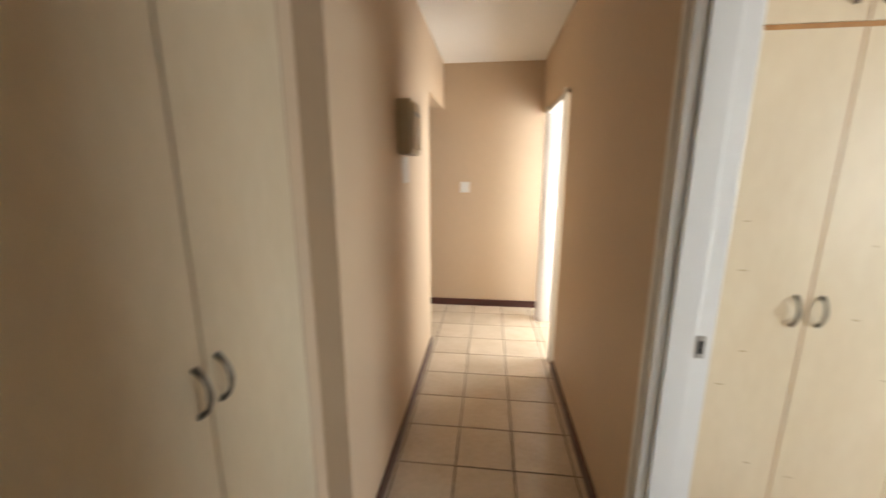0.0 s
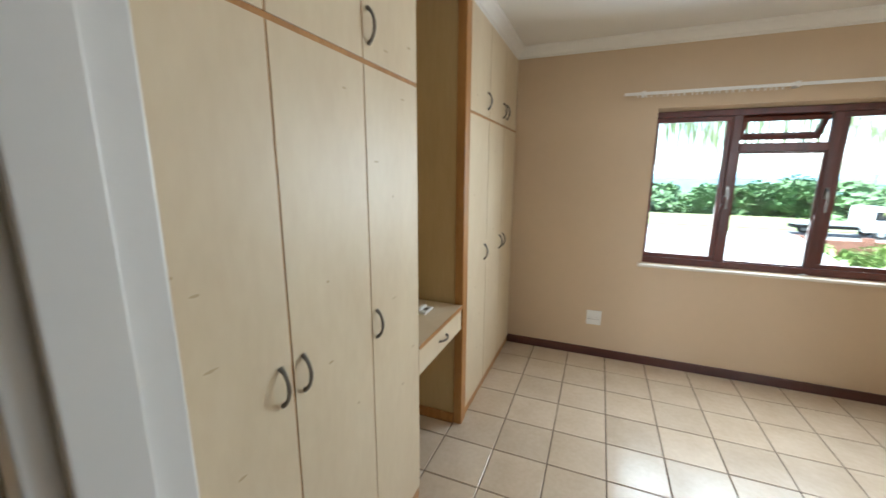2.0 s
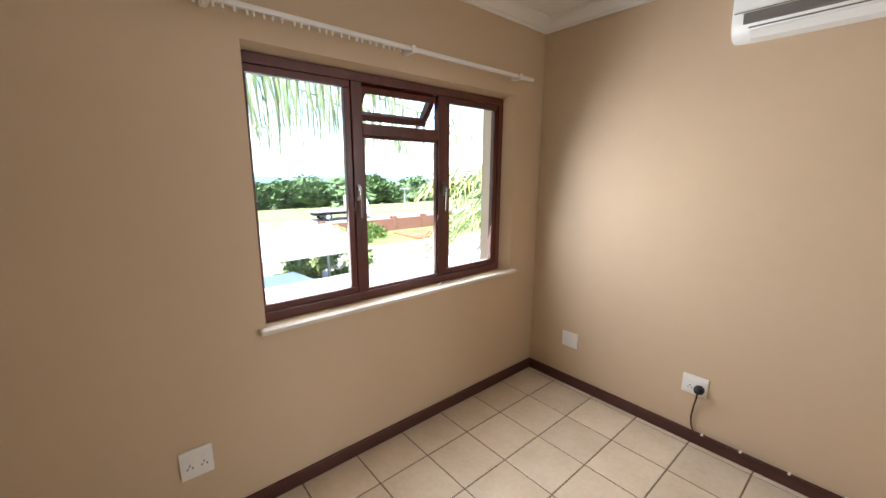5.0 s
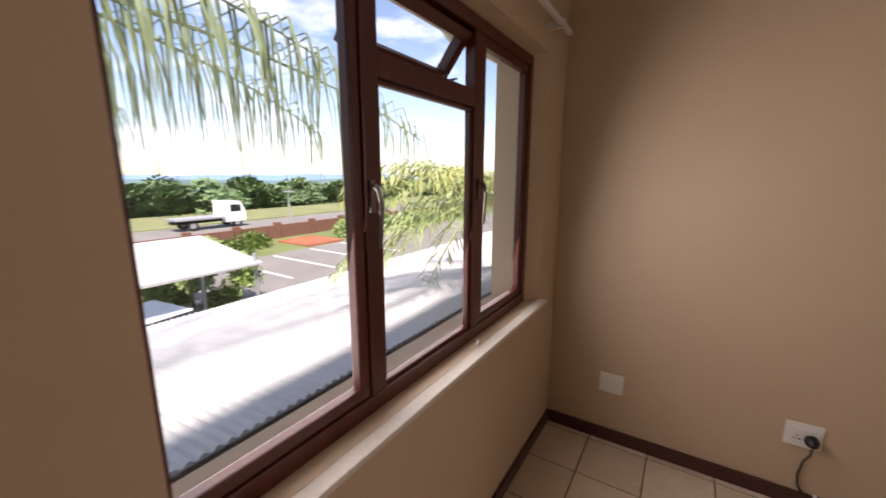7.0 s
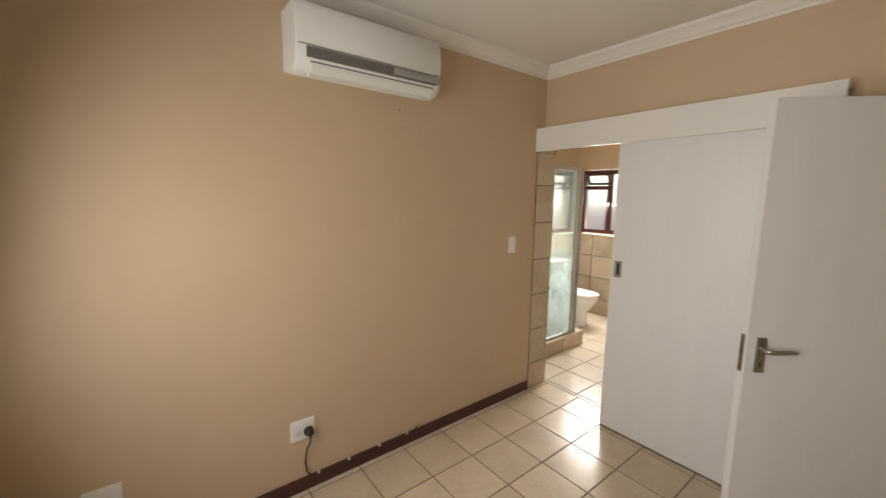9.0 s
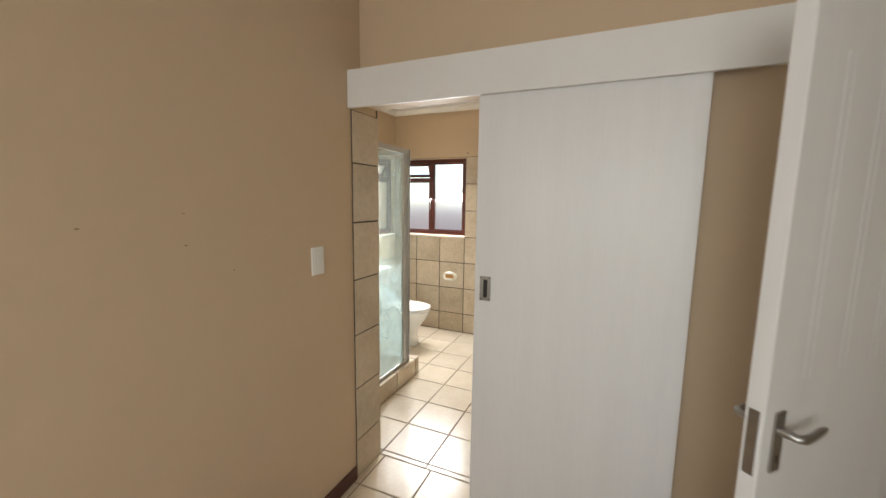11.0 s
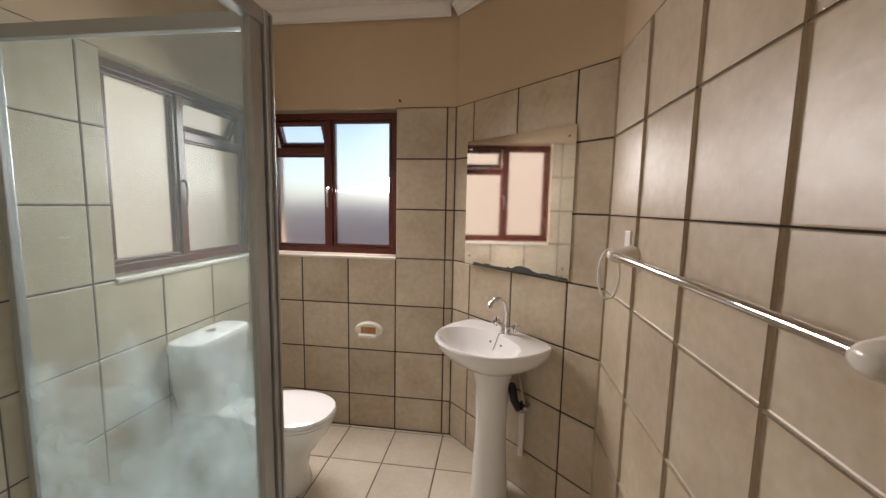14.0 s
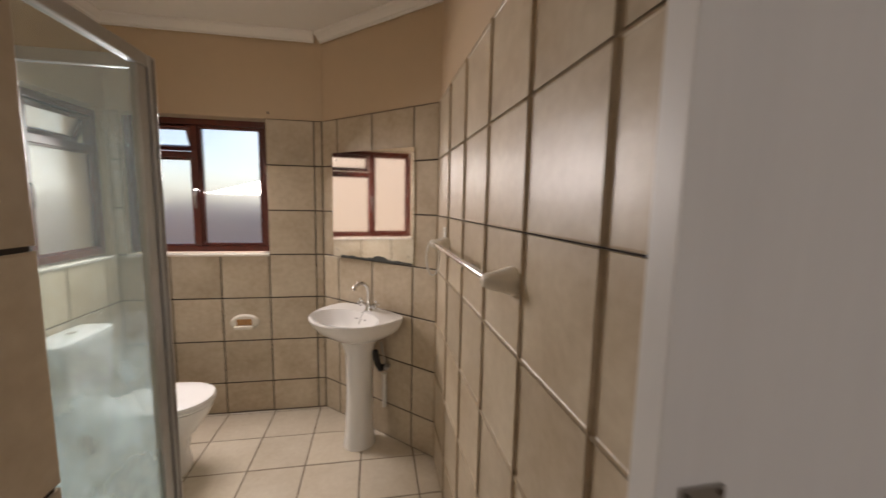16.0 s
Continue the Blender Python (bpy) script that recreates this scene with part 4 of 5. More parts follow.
# ---- shower ----
KY, PX = -0.935, 0.64
kerb = thing("shower_kerb", (1.0, KY - 0.07, 0), "tiled kerb round the shower floor", "shower kerb")
part("core", box(0.51, BE - 0.002, KY - 0.13, KY - 0.006, 0, 0.142), GROUT_W, kerb)
part("core", box(0.51, 0.66, BS + 0.002, KY - 0.131, 0, 0.142), GROUT_W, kerb)
lay_tiles(kerb, (0, KY, 0), (-1, 0, 0), (0, 0, 1), lines(-BE + 0.004, -0.505, -0.88, 0.304), [0, 0.148], TILE_W)
lay_tiles(kerb, (0.503, 0, 0), (0, -1, 0), (0, 0, 1), lines(-KY + 0.001, -BS, 1.2, 0.304), [0, 0.148], TILE_W)
lay_tiles(kerb, (0, 0, 0.150), (1, 0, 0), (0, 1, 0), lines(0.503, BE - 0.004, 0.88, 0.304), [KY - 0.135, KY + 0.001], TILE_W)
lay_tiles(kerb, (0, 0, 0.150), (1, 0, 0), (0, 1, 0), [0.503, 0.665], lines(BS, KY - 0.135, -1.2, 0.304), TILE_W)
scr = thing("shower_screen", (1.0, -0.99, 0.15), "aluminium-framed shower enclosure with soap-stained glass", "shower screen")
GY, ST = -0.985, 1.925
part("corner_post", box(PX - 0.018, PX + 0.018, GY - 0.02, GY + 0.02, 0.15, ST, 0.004), ALU, scr)
part("post_groove", box(PX - 0.004, PX + 0.004, GY + 0.0203, GY + 0.022, 0.16, ST - 0.01), ACG, scr)
part("top_rail", box(PX + 0.019, BE - 0.003, GY - 0.016, GY + 0.016, ST - 0.04, ST, 0.004), ALU, scr)
part("bottom_rail", box(PX + 0.019, BE - 0.003, GY - 0.014, GY + 0.014, 0.15, 0.18, 0.003), ALU, scr)
part("wall_channel", box(BE - 0.03, BE - 0.003, GY - 0.014, GY + 0.014, 0.181, ST - 0.041, 0.003), ALU, scr)
part("top_rail", box(PX - 0.014, PX + 0.014, BS + 0.002, GY - 0.021, ST - 0.04, ST, 0.004), ALU, scr)
part("bottom_rail", box(PX - 0.014, PX + 0.014, BS + 0.002, GY - 0.021, 0.15, 0.18, 0.003), ALU, scr)
part("wall_channel", box(PX - 0.014, PX + 0.014, BS + 0.002, BS + 0.028, 0.181, ST - 0.041, 0.003), ALU, scr)
part("stile", box(PX + 0.024, PX + 0.072, GY - 0.012, GY + 0.012, 0.181, ST - 0.041, 0.003), ALU, scr)
part("stile_gap", box(PX + 0.0185, PX + 0.0235, GY - 0.010, GY + 0.006, 0.181, ST - 0.041), ACG, scr, "dark gap beside the stile")
p = part("glass_panel", box(PX + 0.072, BE - 0.03, GY - 0.0025, GY + 0.0025, 0.18, ST - 0.04), SHOWER, scr, "glass hazy with soap scum")
p.visible_shadow = False
p = part("glass_panel", box(PX - 0.0025, PX + 0.0025, BS + 0.028, GY - 0.021, 0.18, ST - 0.04), SHOWER, scr, "glass hazy with soap scum")
p.visible_shadow = False


# ---- toilet ----
def oval(cx, cy, z, rx, ryf, ryb, n=28, square=2.3):
    out = []
    for k in range(n):
        a = 2 * math.pi * k / n
        c, s = math.cos(a), math.sin(a)
        e = 2 / square
        x = math.copysign(abs(c) ** e, c) * rx
        y = math.copysign(abs(s) ** e, s) * (ryf if s > 0 else ryb)
        out.append(Vector((cx + x, cy + y, z)))
    return out


TX = -0.06
wc_ = thing("toilet", (TX, -1.5, 0), "white porcelain close-coupled toilet with the lid down", "toilet")
prof = [(0.0, 0.105, 0.15, 0.24, -1.40), (0.02, 0.11, 0.155, 0.245, -1.40), (0.10, 0.095, 0.14, 0.24, -1.40), (0.18, 0.09, 0.145, 0.24, -1.39), (0.24, 0.115, 0.18, 0.24, -1.38), (0.30, 0.15, 0.215, 0.24, -1.37), (0.35, 0.17, 0.235, 0.24, -1.365), (0.375, 0.175, 0.24, 0.24, -1.365)]
part("bowl", loft([oval(TX, cy, z, rx, f, b) for z, rx, f, b, cy in prof]), PORC, wc_, smooth=True)
part("seat", loft([oval(TX, -1.365, z, rx, f, 0.2) for z, rx, f in ((0.377, 0.175, 0.24), (0.383, 0.182, 0.247), (0.393, 0.182, 0.247), (0.397, 0.178, 0.243))]), PORC, wc_, smooth=True)
part("lid", loft([oval(TX, -1.365, z, rx, f, 0.2) for z, rx, f in ((0.399, 0.180, 0.245), (0.405, 0.183, 0.248), (0.418, 0.178, 0.243), (0.426, 0.15, 0.21), (0.428, 0.1, 0.15))]), PORC, wc_, smooth=True)
part("cistern", loft([oval(TX, -1.757, z, rx, ry, ry, 32, 5) for z, rx, ry in ((0.40, 0.13, 0.075), (0.44, 0.165, 0.085), (0.55, 0.185, 0.09), (0.74, 0.195, 0.093))]), PORC, wc_, smooth=True)
cl = part("cistern_lid", loft([oval(TX, -1.757, z, rx, ry, ry, 32, 5) for z, rx, ry in ((0.741, 0.20, 0.096), (0.765, 0.203, 0.097), (0.778, 0.195, 0.092), (0.782, 0.17, 0.075))]), PORC, wc_, smooth=True)
part("flush_button", tube([(TX, -1.757, 0.78), (TX, -1.757, 0.79)], 0.022, 16), CHROME, cl)
part("neck", box(TX - 0.10, TX + 0.10, -1.72, -1.56, 0.28, 0.40, 0.03), PORC, wc_, smooth=True)

# ---- basin on the diagonal wall ----
BC = DA + DU * 0.505


def bas(u, d, z):
    return BC + DU * u + DN * d + Vector((0, 0, z))


def basin_ring(z, w, d, back=0.0, n=36):
    pts = []
    for k in range(n):
        a = 2 * math.pi * k / n
        c, s = math.cos(a), math.sin(a)
        pts.append(bas(w * math.copysign(abs(c) ** 0.85, c), 0.13 + (d - 0.13) * s if s > 0 else 0.13 + (0.13 - back) * s * abs(s) ** -0.55 if s < -0.02 else 0.13, z))
    return pts


basin = thing("wash_basin", tuple(BC), "white porcelain pedestal wash basin in the corner", "wash basin")
outer = [basin_ring(0.66, 0.10, 0.24, 0.06), basin_ring(0.69, 0.17, 0.31, 0.02), basin_ring(0.74, 0.24, 0.385, 0.004), basin_ring(0.785, 0.268, 0.42, 0.003), basin_ring(0.81, 0.276, 0.43, 0.003), basin_ring(0.818, 0.272, 0.426, 0.004)]


def bowl_ring(z, w, d0, d1, n=36):
    cm, hd = (d0 + d1) / 2, (d1 - d0) / 2
    return [bas(w * math.cos(2 * math.pi * k / n), cm + hd * math.sin(2 * math.pi * k / n), z) for k in range(n)]


inner = [bowl_ring(0.816, 0.235, 0.115, 0.405), bowl_ring(0.806, 0.225, 0.122, 0.395), bowl_ring(0.76, 0.19, 0.14, 0.36), bowl_ring(0.715, 0.12, 0.17, 0.31), bowl_ring(0.705, 0.03, 0.22, 0.26)]
part("bowl", loft(outer + inner, True, True), PORC, basin, smooth=True)
part("pedestal", loft([[bas(w * math.cos(a), 0.15 + dd * math.sin(a), z) for a in [2 * math.pi * k / 24 for k in range(24)]] for z, w, dd in ((0, 0.092, 0.10), (0.015, 0.092, 0.10), (0.08, 0.085, 0.09), (0.35, 0.072, 0.078), (0.58, 0.078, 0.085), (0.665, 0.105, 0.11))]), PORC, basin, smooth=True)
for u in (-0.035, 0.035):
    part("overflow_hole", tube([bas(u, 0.1235, 0.776), bas(u, 0.137, 0.774)], 0.0065, 10), BLACK, basin)
part("drain", tube([bas(0, 0.24, 0.705), bas(0, 0.24, 0.7085)], 0.024, 16), CHROME, basin)
tap = thing("mixer_tap", tuple(bas(0, 0.07, 0.818)), "chrome swan-neck basin mixer with cross handles", "tap")
part("body", tube([bas(0, 0.07, 0.817), bas(0, 0.07, 0.85), bas(0, 0.07, 0.862)], [0.024, 0.018, 0.014], 14), CHROME, tap, smooth=True)
part("spout", tube([bas(0, 0.07, 0.86), bas(0, 0.068, 0.92), bas(-0.002, 0.078, 0.965), bas(-0.006, 0.105, 0.992), bas(-0.01, 0.14, 0.992), bas(-0.014, 0.165, 0.975), bas(-0.014, 0.17, 0.955)], [0.012, 0.011, 0.0105, 0.0105, 0.0105, 0.011, 0.0125], 12), CHROME, tap, smooth=True)
for s in (-1, 1):
    h = part("arm", tube([bas(0, 0.07, 0.84), bas(s * 0.035, 0.07, 0.848), bas(s * 0.055, 0.072, 0.858)], [0.012, 0.011, 0.013], 10), CHROME, tap, smooth=True)
    for a in (0, 90):
        dv = (DN * math.cos(radians(a)) + Vector((0, 0, 1)) * math.sin(radians(a))) * 0.026
        c0 = bas(s * 0.064, 0.073, 0.862)
        part("cross_handle", tube([c0 - dv, c0 - dv * 0.3, c0 + dv * 0.3, c0 + dv], [0.0075, 0.005, 0.005, 0.0075], 8), CHROME, h, smooth=True)
chain = thing("plug_chain", tuple(bas(-0.02, 0.1, 0.8)), "thin chain hanging into the basin", "chain")
part("links", tube([bas(0.004, 0.085, 0.822), bas(0, 0.118, 0.818), bas(-0.002, 0.135, 0.775), bas(-0.004, 0.15, 0.742)], 0.002, 6), PEWTER, chain)
trap = thing("waste_pipe", tuple(bas(0.13, 0.03, 0.45)), "black trap and small brass stop valve below the basin", "waste pipe")
part("pipe", tube([bas(0.085, 0.05, 0.63), bas(0.10, 0.045, 0.55), bas(0.105, 0.03, 0.48)], 0.006, 8), STEEL, trap, smooth=True)
part("valve", tube([bas(0.105, 0.0, 0.47), bas(0.108, 0.035, 0.47), bas(0.135, 0.06, 0.478)], [0.011, 0.014, 0.010], 10), STEEL, trap, smooth=True)
part("trap", tube([bas(0.08, 0.0, 0.46), bas(0.08, 0.05, 0.46), bas(0.075, 0.07, 0.50), bas(0.06, 0.08, 0.58)], 0.02, 12), BLACK, trap, smooth=True)
part("riser", tube([bas(0.082, 0.016, 0.20), bas(0.082, 0.016, 0.42)], 0.014, 10), PLASTIC, trap, smooth=True)

# ---- mirror ----
mir = thing("wall_mirror", tuple(DA + DU * 0.43 + Vector((0, 0, 1.12))), "frameless wall mirror with a corroded lower edge", "mirror")


def mdepth(s):
    return 0.006 + 0.034 * (0.80 - s) / 0.648


bm = loft([[DA + DU * s + DN * d + Vector((0, 0, z)) for s, d in ((0.152, 0.001), (0.80, 0.001), (0.80, mdepth(0.80)), (0.152, mdepth(0.152)))] for z in (1.118, 1.78)])
bmesh.ops.recalc_face_normals(bm, faces=bm.faces[:])
part("mirror_glass", bm, MIRROR, mir)
for s in (0.185, 0.765):
    for z in (1.165, 1.735):
        c0 = DA + DU * s + Vector((0, 0, z))
        part("mirror_screw", tube([c0 + DN * mdepth(s), c0 + DN * (mdepth(s) + 0.004)], [0.007, 0.005], 10), CHROME, mir, smooth=True)
bm = bmesh.new()
edge = []
for i in range(41):
    s = 0.22 + 0.575 * i / 40
    h = 0.010 + 0.016 * max(0.0, noise.noise((s * 14, 3.1, 0))) + 0.012 * max(0.0, noise.noise((s * 40, 1.1, 0))) + 0.02 * math.exp(-((s - 0.55) / 0.05) ** 2)
    edge.append((bm.verts.new(DA + DU * s + DN * (mdepth(s) + 0.001) + Vector((0, 0, 1.118))), bm.verts.new(DA + DU * s + DN * (mdepth(s) + 0.001) + Vector((0, 0, 1.118 + h)))))
for a, b in zip(edge, edge[1:]):
    bm.faces.new((a[0], b[0], b[1], a[1]))
part("corrosion", bm, CORRODE, mir, "dark corroded silvering")

# ---- fittings ----
rail = thing("towel_rail", (0.85, BN - 0.05, 1.27), "chrome towel rail between cream ceramic brackets", "towel rail")
part("bar", tube([(0.37, BN - 0.07, 1.285), (1.21, BN - 0.07, 1.285)], 0.010, 14), CHROME, rail, smooth=True)
for x in (0.345, 1.205):
    part("bracket", loft([[Vector((x + w * math.cos(a), BN - 0.006 - d, 1.283 + h * math.sin(a))) for a in [2 * math.pi * k / 20 for k in range(20)]] for d, w, h in ((0.0, 0.05, 0.036), (0.010, 0.05, 0.035), (0.035, 0.042, 0.027), (0.065, 0.03, 0.02), (0.078, 0.02, 0.014), (0.082, 0.01, 0.008))]), CERAM, rail, "cream ceramic bracket", smooth=True)
ring = thing("cord_loop", (0.24, BN - 0.05, 1.2), "white plastic cord loop hanging on the rail bracket", "cord")
part("loop", tube([(0.31 + 0.012 * math.sin(a), BN - 0.07 + 0.03 * math.sin(a), 1.215 + 0.085 * math.cos(a)) for a in [2 * math.pi * k / 20 for k in range(21)]], 0.004, 6), PLASTIC, ring, smooth=True)
hook = thing("wall_hook", (0.20, BN - 0.02, 1.33), "clear plastic wall hook", "hook")
part("plate", box(0.26, 0.31, BN - 0.012, BN - 0.0065, 1.28, 1.36, 0.003), PLASTIC, hook)
soap = thing("soap_dish", (BW, -1.12, 0.65), "cream ceramic soap dish set into the tiles", "soap dish")
part("surround", loft([[Vector((BW + d, -1.122 + w * math.cos(a), 0.648 + h * math.sin(a))) for a in [2 * math.pi * k / 24 for k in range(24)]] for d, w, h in ((0.0, 0.092, 0.055), (0.012, 0.09, 0.053), (0.02, 0.08, 0.044))]), CERAM, soap, smooth=True)
part("tray", box(BW + 0.018, BW + 0.05, -1.18, -1.064, 0.607, 0.628, 0.006), CERAM, soap, smooth=True)
part("recess", box(BW + 0.0202, BW + 0.0215, -1.17, -1.074, 0.63, 0.672), EDGE, soap, "brown recess")
cl = thing("ceiling_light", (0.15, -0.95, 2.6), "round cream ceiling light", "ceiling light")
part("base", tube([(0.15, -0.95, 2.6), (0.15, -0.95, 2.57)], 0.075, 28), CERAM, cl, smooth=True)
part("diffuser", tube([(0.15, -0.95, 2.57), (0.15, -0.95, 2.53), (0.15, -0.95, 2.515)], [0.082, 0.08, 0.06], 28), PLASTIC, cl, smooth=True)
for y in (-0.93, -1.72):
    hk = thing("curtain_hook", (BW, y, 2.03), "small dark screw hook above the window", "hook")
    part("hook", tube([(BW - 0.008, y, 2.035), (BW + 0.02, y, 2.03), (BW + 0.026, y, 2.04)], 0.005, 8), PEWTER, hk)

# ---- outdoors ----
GZ = -3.0
bm = bmesh.new()
xs = [-300, -60, 0, 20, 44, 60, 90, 140, 220, 400, 800, 1600, 3200]
ys = [-3600, -1800, -900, -400, -150, -60, -20, 20, 60, 150, 400, 900, 1800, 3600]


def land(x, y):
    return GZ if x < 46 else GZ - min(1.0, (x - 46) / 600) * 38


gv = [[bm.verts.new((x, y, land(x, y))) for y in ys] for x in xs]
for i in range(len(xs) - 1):
    for j in range(len(ys) - 1):
        bm.faces.new((gv[i][j], gv[i + 1][j], gv[i + 1][j + 1], gv[i][j + 1]))
tagged(part("ground", bm, SAND), "grassy ground falling away to a wide valley", "ground", kind="structure")
tagged(part("pavement", box(5.0, 24.0, -40, 30, GZ - 0.1, GZ + 0.02), ASPH), "grey asphalt parking yard", "pavement", kind="structure")
tagged(part("road", box(33.5, 40.5, -220, 160, GZ - 0.1, GZ + 0.03), ASPH), "grey tarred road beyond the yard wall", "road", kind="structure")
for i, y in enumerate((-13.5, -11.0, -8.6, -16.0)):
    tagged(part("parking_line", box(18.6, 23.6, y - 0.07, y + 0.07, GZ + 0.021, GZ + 0.026), LINEW), "white painted parking bay line", "line", "parking lines")
tagged(part("red_bank", box(24.2, 27.5, -16.8, -13.9, GZ - 0.05, GZ + 0.12, 0.05), REDSOIL), "patch of bare red soil", "soil", kind="structure")
yw = thing("yard_wall", (29, -10, GZ), "low brown brick boundary wall with piers", "wall")
part("panel", box(28.9, 29.1, -60, 40, GZ, GZ + 0.95), BRICKW, yw)
for i in range(34):
    y = -60 + i * 3
    part("pier", box(28.8, 29.2, y - 0.2, y + 0.2, GZ, GZ + 1.15), BRICKW, yw)


def corrugated(x0, x1, y0, y1, z0, z1, pitch=0.076, h=0.024):
    bm = bmesh.new()
    rows = []
    n = int((y1 - y0) / pitch)
    for k in range(n + 1):
        for q8 in range(6):
            y = y0 + (k + q8 / 6) * pitch
            dz = h * 0.5 * (1 + math.cos(2 * math.pi * q8 / 6))
            rows.append([bm.verts.new((x, y, z + dz + off)) for off in (0, -0.004) for x, z in ((x0, z0), (x1, z1))])
    for a, b in zip(rows, rows[1:]):
        bm.faces.new((a[0], a[1], b[1], b[0]))
        bm.faces.new((a[2], b[2], b[3], a[3]))
        bm.faces.new((a[0], b[0], b[2], a[2]))
        bm.faces.new((a[1], a[3], b[3], b[1]))
    return bm


vr = thing("veranda_roof", (7.5, -2, 0), "white corrugated steel veranda roof below the window", "roof")
part("sheeting", corrugated(6.30, 10.15, -12, 5.5, 0.0, -0.50), ROOFW, vr)
# dark grey colour stands for the shade inside the gutter
part("gutter_bed", box(6.12, 6.42, -12, 5.5, -0.16, -0.10), ACG, vr, "dark shaded gutter under the sheet ends")
part("ledge", loft([[Vector((x, y, z)) for x, z in ((5.08, -0.25), (6.18, -0.25), (6.18, -0.06), (6.10, -0.02), (5.08, 0.06))] for y in (-12, 5.5)]), ROOFW, vr, "pale plastered ledge along the wall")
part("fascia", box(10.15, 10.19, -12, 5.5, -0.70, -0.53), WHITE, vr)
for y in (-11.5, -7, -3, 1, 5):
    part("post", tube([(9.9, y, GZ), (9.9, y, -0.6)], 0.05, 8), GALV, vr)
pier = tagged(part("outer_pier", box(EX + 0.241, EX + 0.43, -1.1, -0.74, GZ, 3.2), PAINT_OUT), "pinkish plastered pier beside the window", "pier", kind="structure")
gut = thing("roof_eave", (5.5, 0, 2.5), "white roof eave with gutter and downpipe", "eave")
part("soffit", box(EX + 0.24, EX + 0.62, -6, 5, 2.62, 2.66), WHITE, gut)
part("gutter", box(EX + 0.621, EX + 0.74, -6, 5, 2.56, 2.67, 0.02), WHITE, gut)
part("downpipe", tube([(EX + 0.68, -0.35, 2.57), (EX + 0.68, -0.35, 2.45), (EX + 0.66, -0.55, 2.32), (EX + 0.52, -0.90, 2.26), (EX + 0.36, -1.14, 2.16), (EX + 0.34, -1.17, 2.05), (EX + 0.34, -1.17, GZ)], 0.04, 12), WHITE, gut, smooth=True)

cp = thing("carport", (15, -2.5, GZ), "white flat-roofed carport on steel posts", "carport")
bm = loft([[Vector(p) for p in ((13.4, -4.1, -0.78), (17.0, -4.3, -0.42), (17.0, 3.2, -0.42), (13.4, 3.2, -0.78))], [Vector(p) for p in ((13.4, -4.1, -0.72), (17.0, -4.3, -0.36), (17.0, 3.2, -0.36), (13.4, 3.2, -0.72))]])
part("roof", bm, ROOFW, cp)
for x, y in ((13.6, -4.0), (16.8, -4.1), (16.8, -0.5), (13.6, -0.2)):
    part("post", tube([(x, y, GZ), (x, y, -0.5)], 0.05, 8), GALV, cp)


def vehicle(name, at, rz, label, truck=False):
    e = thing(name, (0, 0, 0), label, "truck" if truck else "car")
    if truck:
        part("chassis", box(-2.8, 2.6, -0.45, 0.45, 0.55, 0.75, 0.03), TYRE, e)
        part("load_bed", box(-2.9, 0.9, -1.05, 1.05, 0.85, 1.0, 0.02), GALV, e)
        part("cab", loft([[Vector((x, y, z)) for x, y in ((a, -1), (b, -1), (b, 1), (a, 1))] for z, a, b in ((0.5, 1.0, 2.75), (1.25, 1.0, 2.8), (2.15, 1.0, 2.45), (2.25, 1.1, 2.3))]), CARW, e)
        for y in (-1.005, 1.005):
            part("window", box(1.45, 2.35, y - 0.01, y + 0.01, 1.35, 1.95), CARG, e)
        part("windscreen", loft([[Vector((x, y, z)) for x, y in ((b, -0.85), (b + 0.02, -0.85), (b + 0.02, 0.85), (b, 0.85))] for z, b in ((1.3, 2.79), (2.05, 2.5))]), CARG, e)
        wheels = [(2.0, 0.4), (-1.6, 0.4)]
    else:
        part("body", loft([[Vector((x, y, z)) for x, y in ((a, -w), (b, -w), (b, w), (a, w))] for z, a, b, w in ((0.3, -2.1, 2.1, 0.78), (0.6, -2.2, 2.2, 0.85), (0.9, -2.15, 2.0, 0.83))]), CARW, e)
        part("cabin", loft([[Vector((x, y, z)) for x, y in ((a, -w), (b, -w), (b, w), (a, w))] for z, a, b, w in ((0.9, -1.6, 1.0, 0.8), (1.4, -1.1, 0.4, 0.65))]), CARG, e)
        part("roof", box(-1.1, 0.4, -0.66, 0.66, 1.4, 1.45, 0.02), CARW, e)
        wheels = [(1.35, 0.33), (-1.35, 0.33)]
    for x, r in wheels:
        for y in (-0.85, 0.85):
            w = part("wheel", tube([(x, y - 0.1, r), (x, y + 0.1, r)], r, 18), TYRE, e)
            part("rim", tube([(x, y - 0.105, r), (x, y + 0.105, r)], r * 0.55, 12), GALV, w)
    e.matrix_basis = pose(*at, 0, 0, rz)
    return e


vehicle("pickup_truck", (38.4, -14.8, GZ + 0.03), -90, "white flatbed truck parked on the road", True)
vehicle("parked_car", (14.6, -1.6, GZ + 0.02), 8, "white car parked under the carport")
lp = thing("street_lamp", (31, -17.5, GZ), "slim steel street lamp by the road", "street lamp")
part("pole", tube([(31, -17.5, GZ), (31, -17.5, 0.2)], [0.09, 0.05], 10), GALV, lp)
part("lamp_head", box(30.7, 31.2, -17.9, -17.1, 0.15, 0.25, 0.03), GALV, lp)


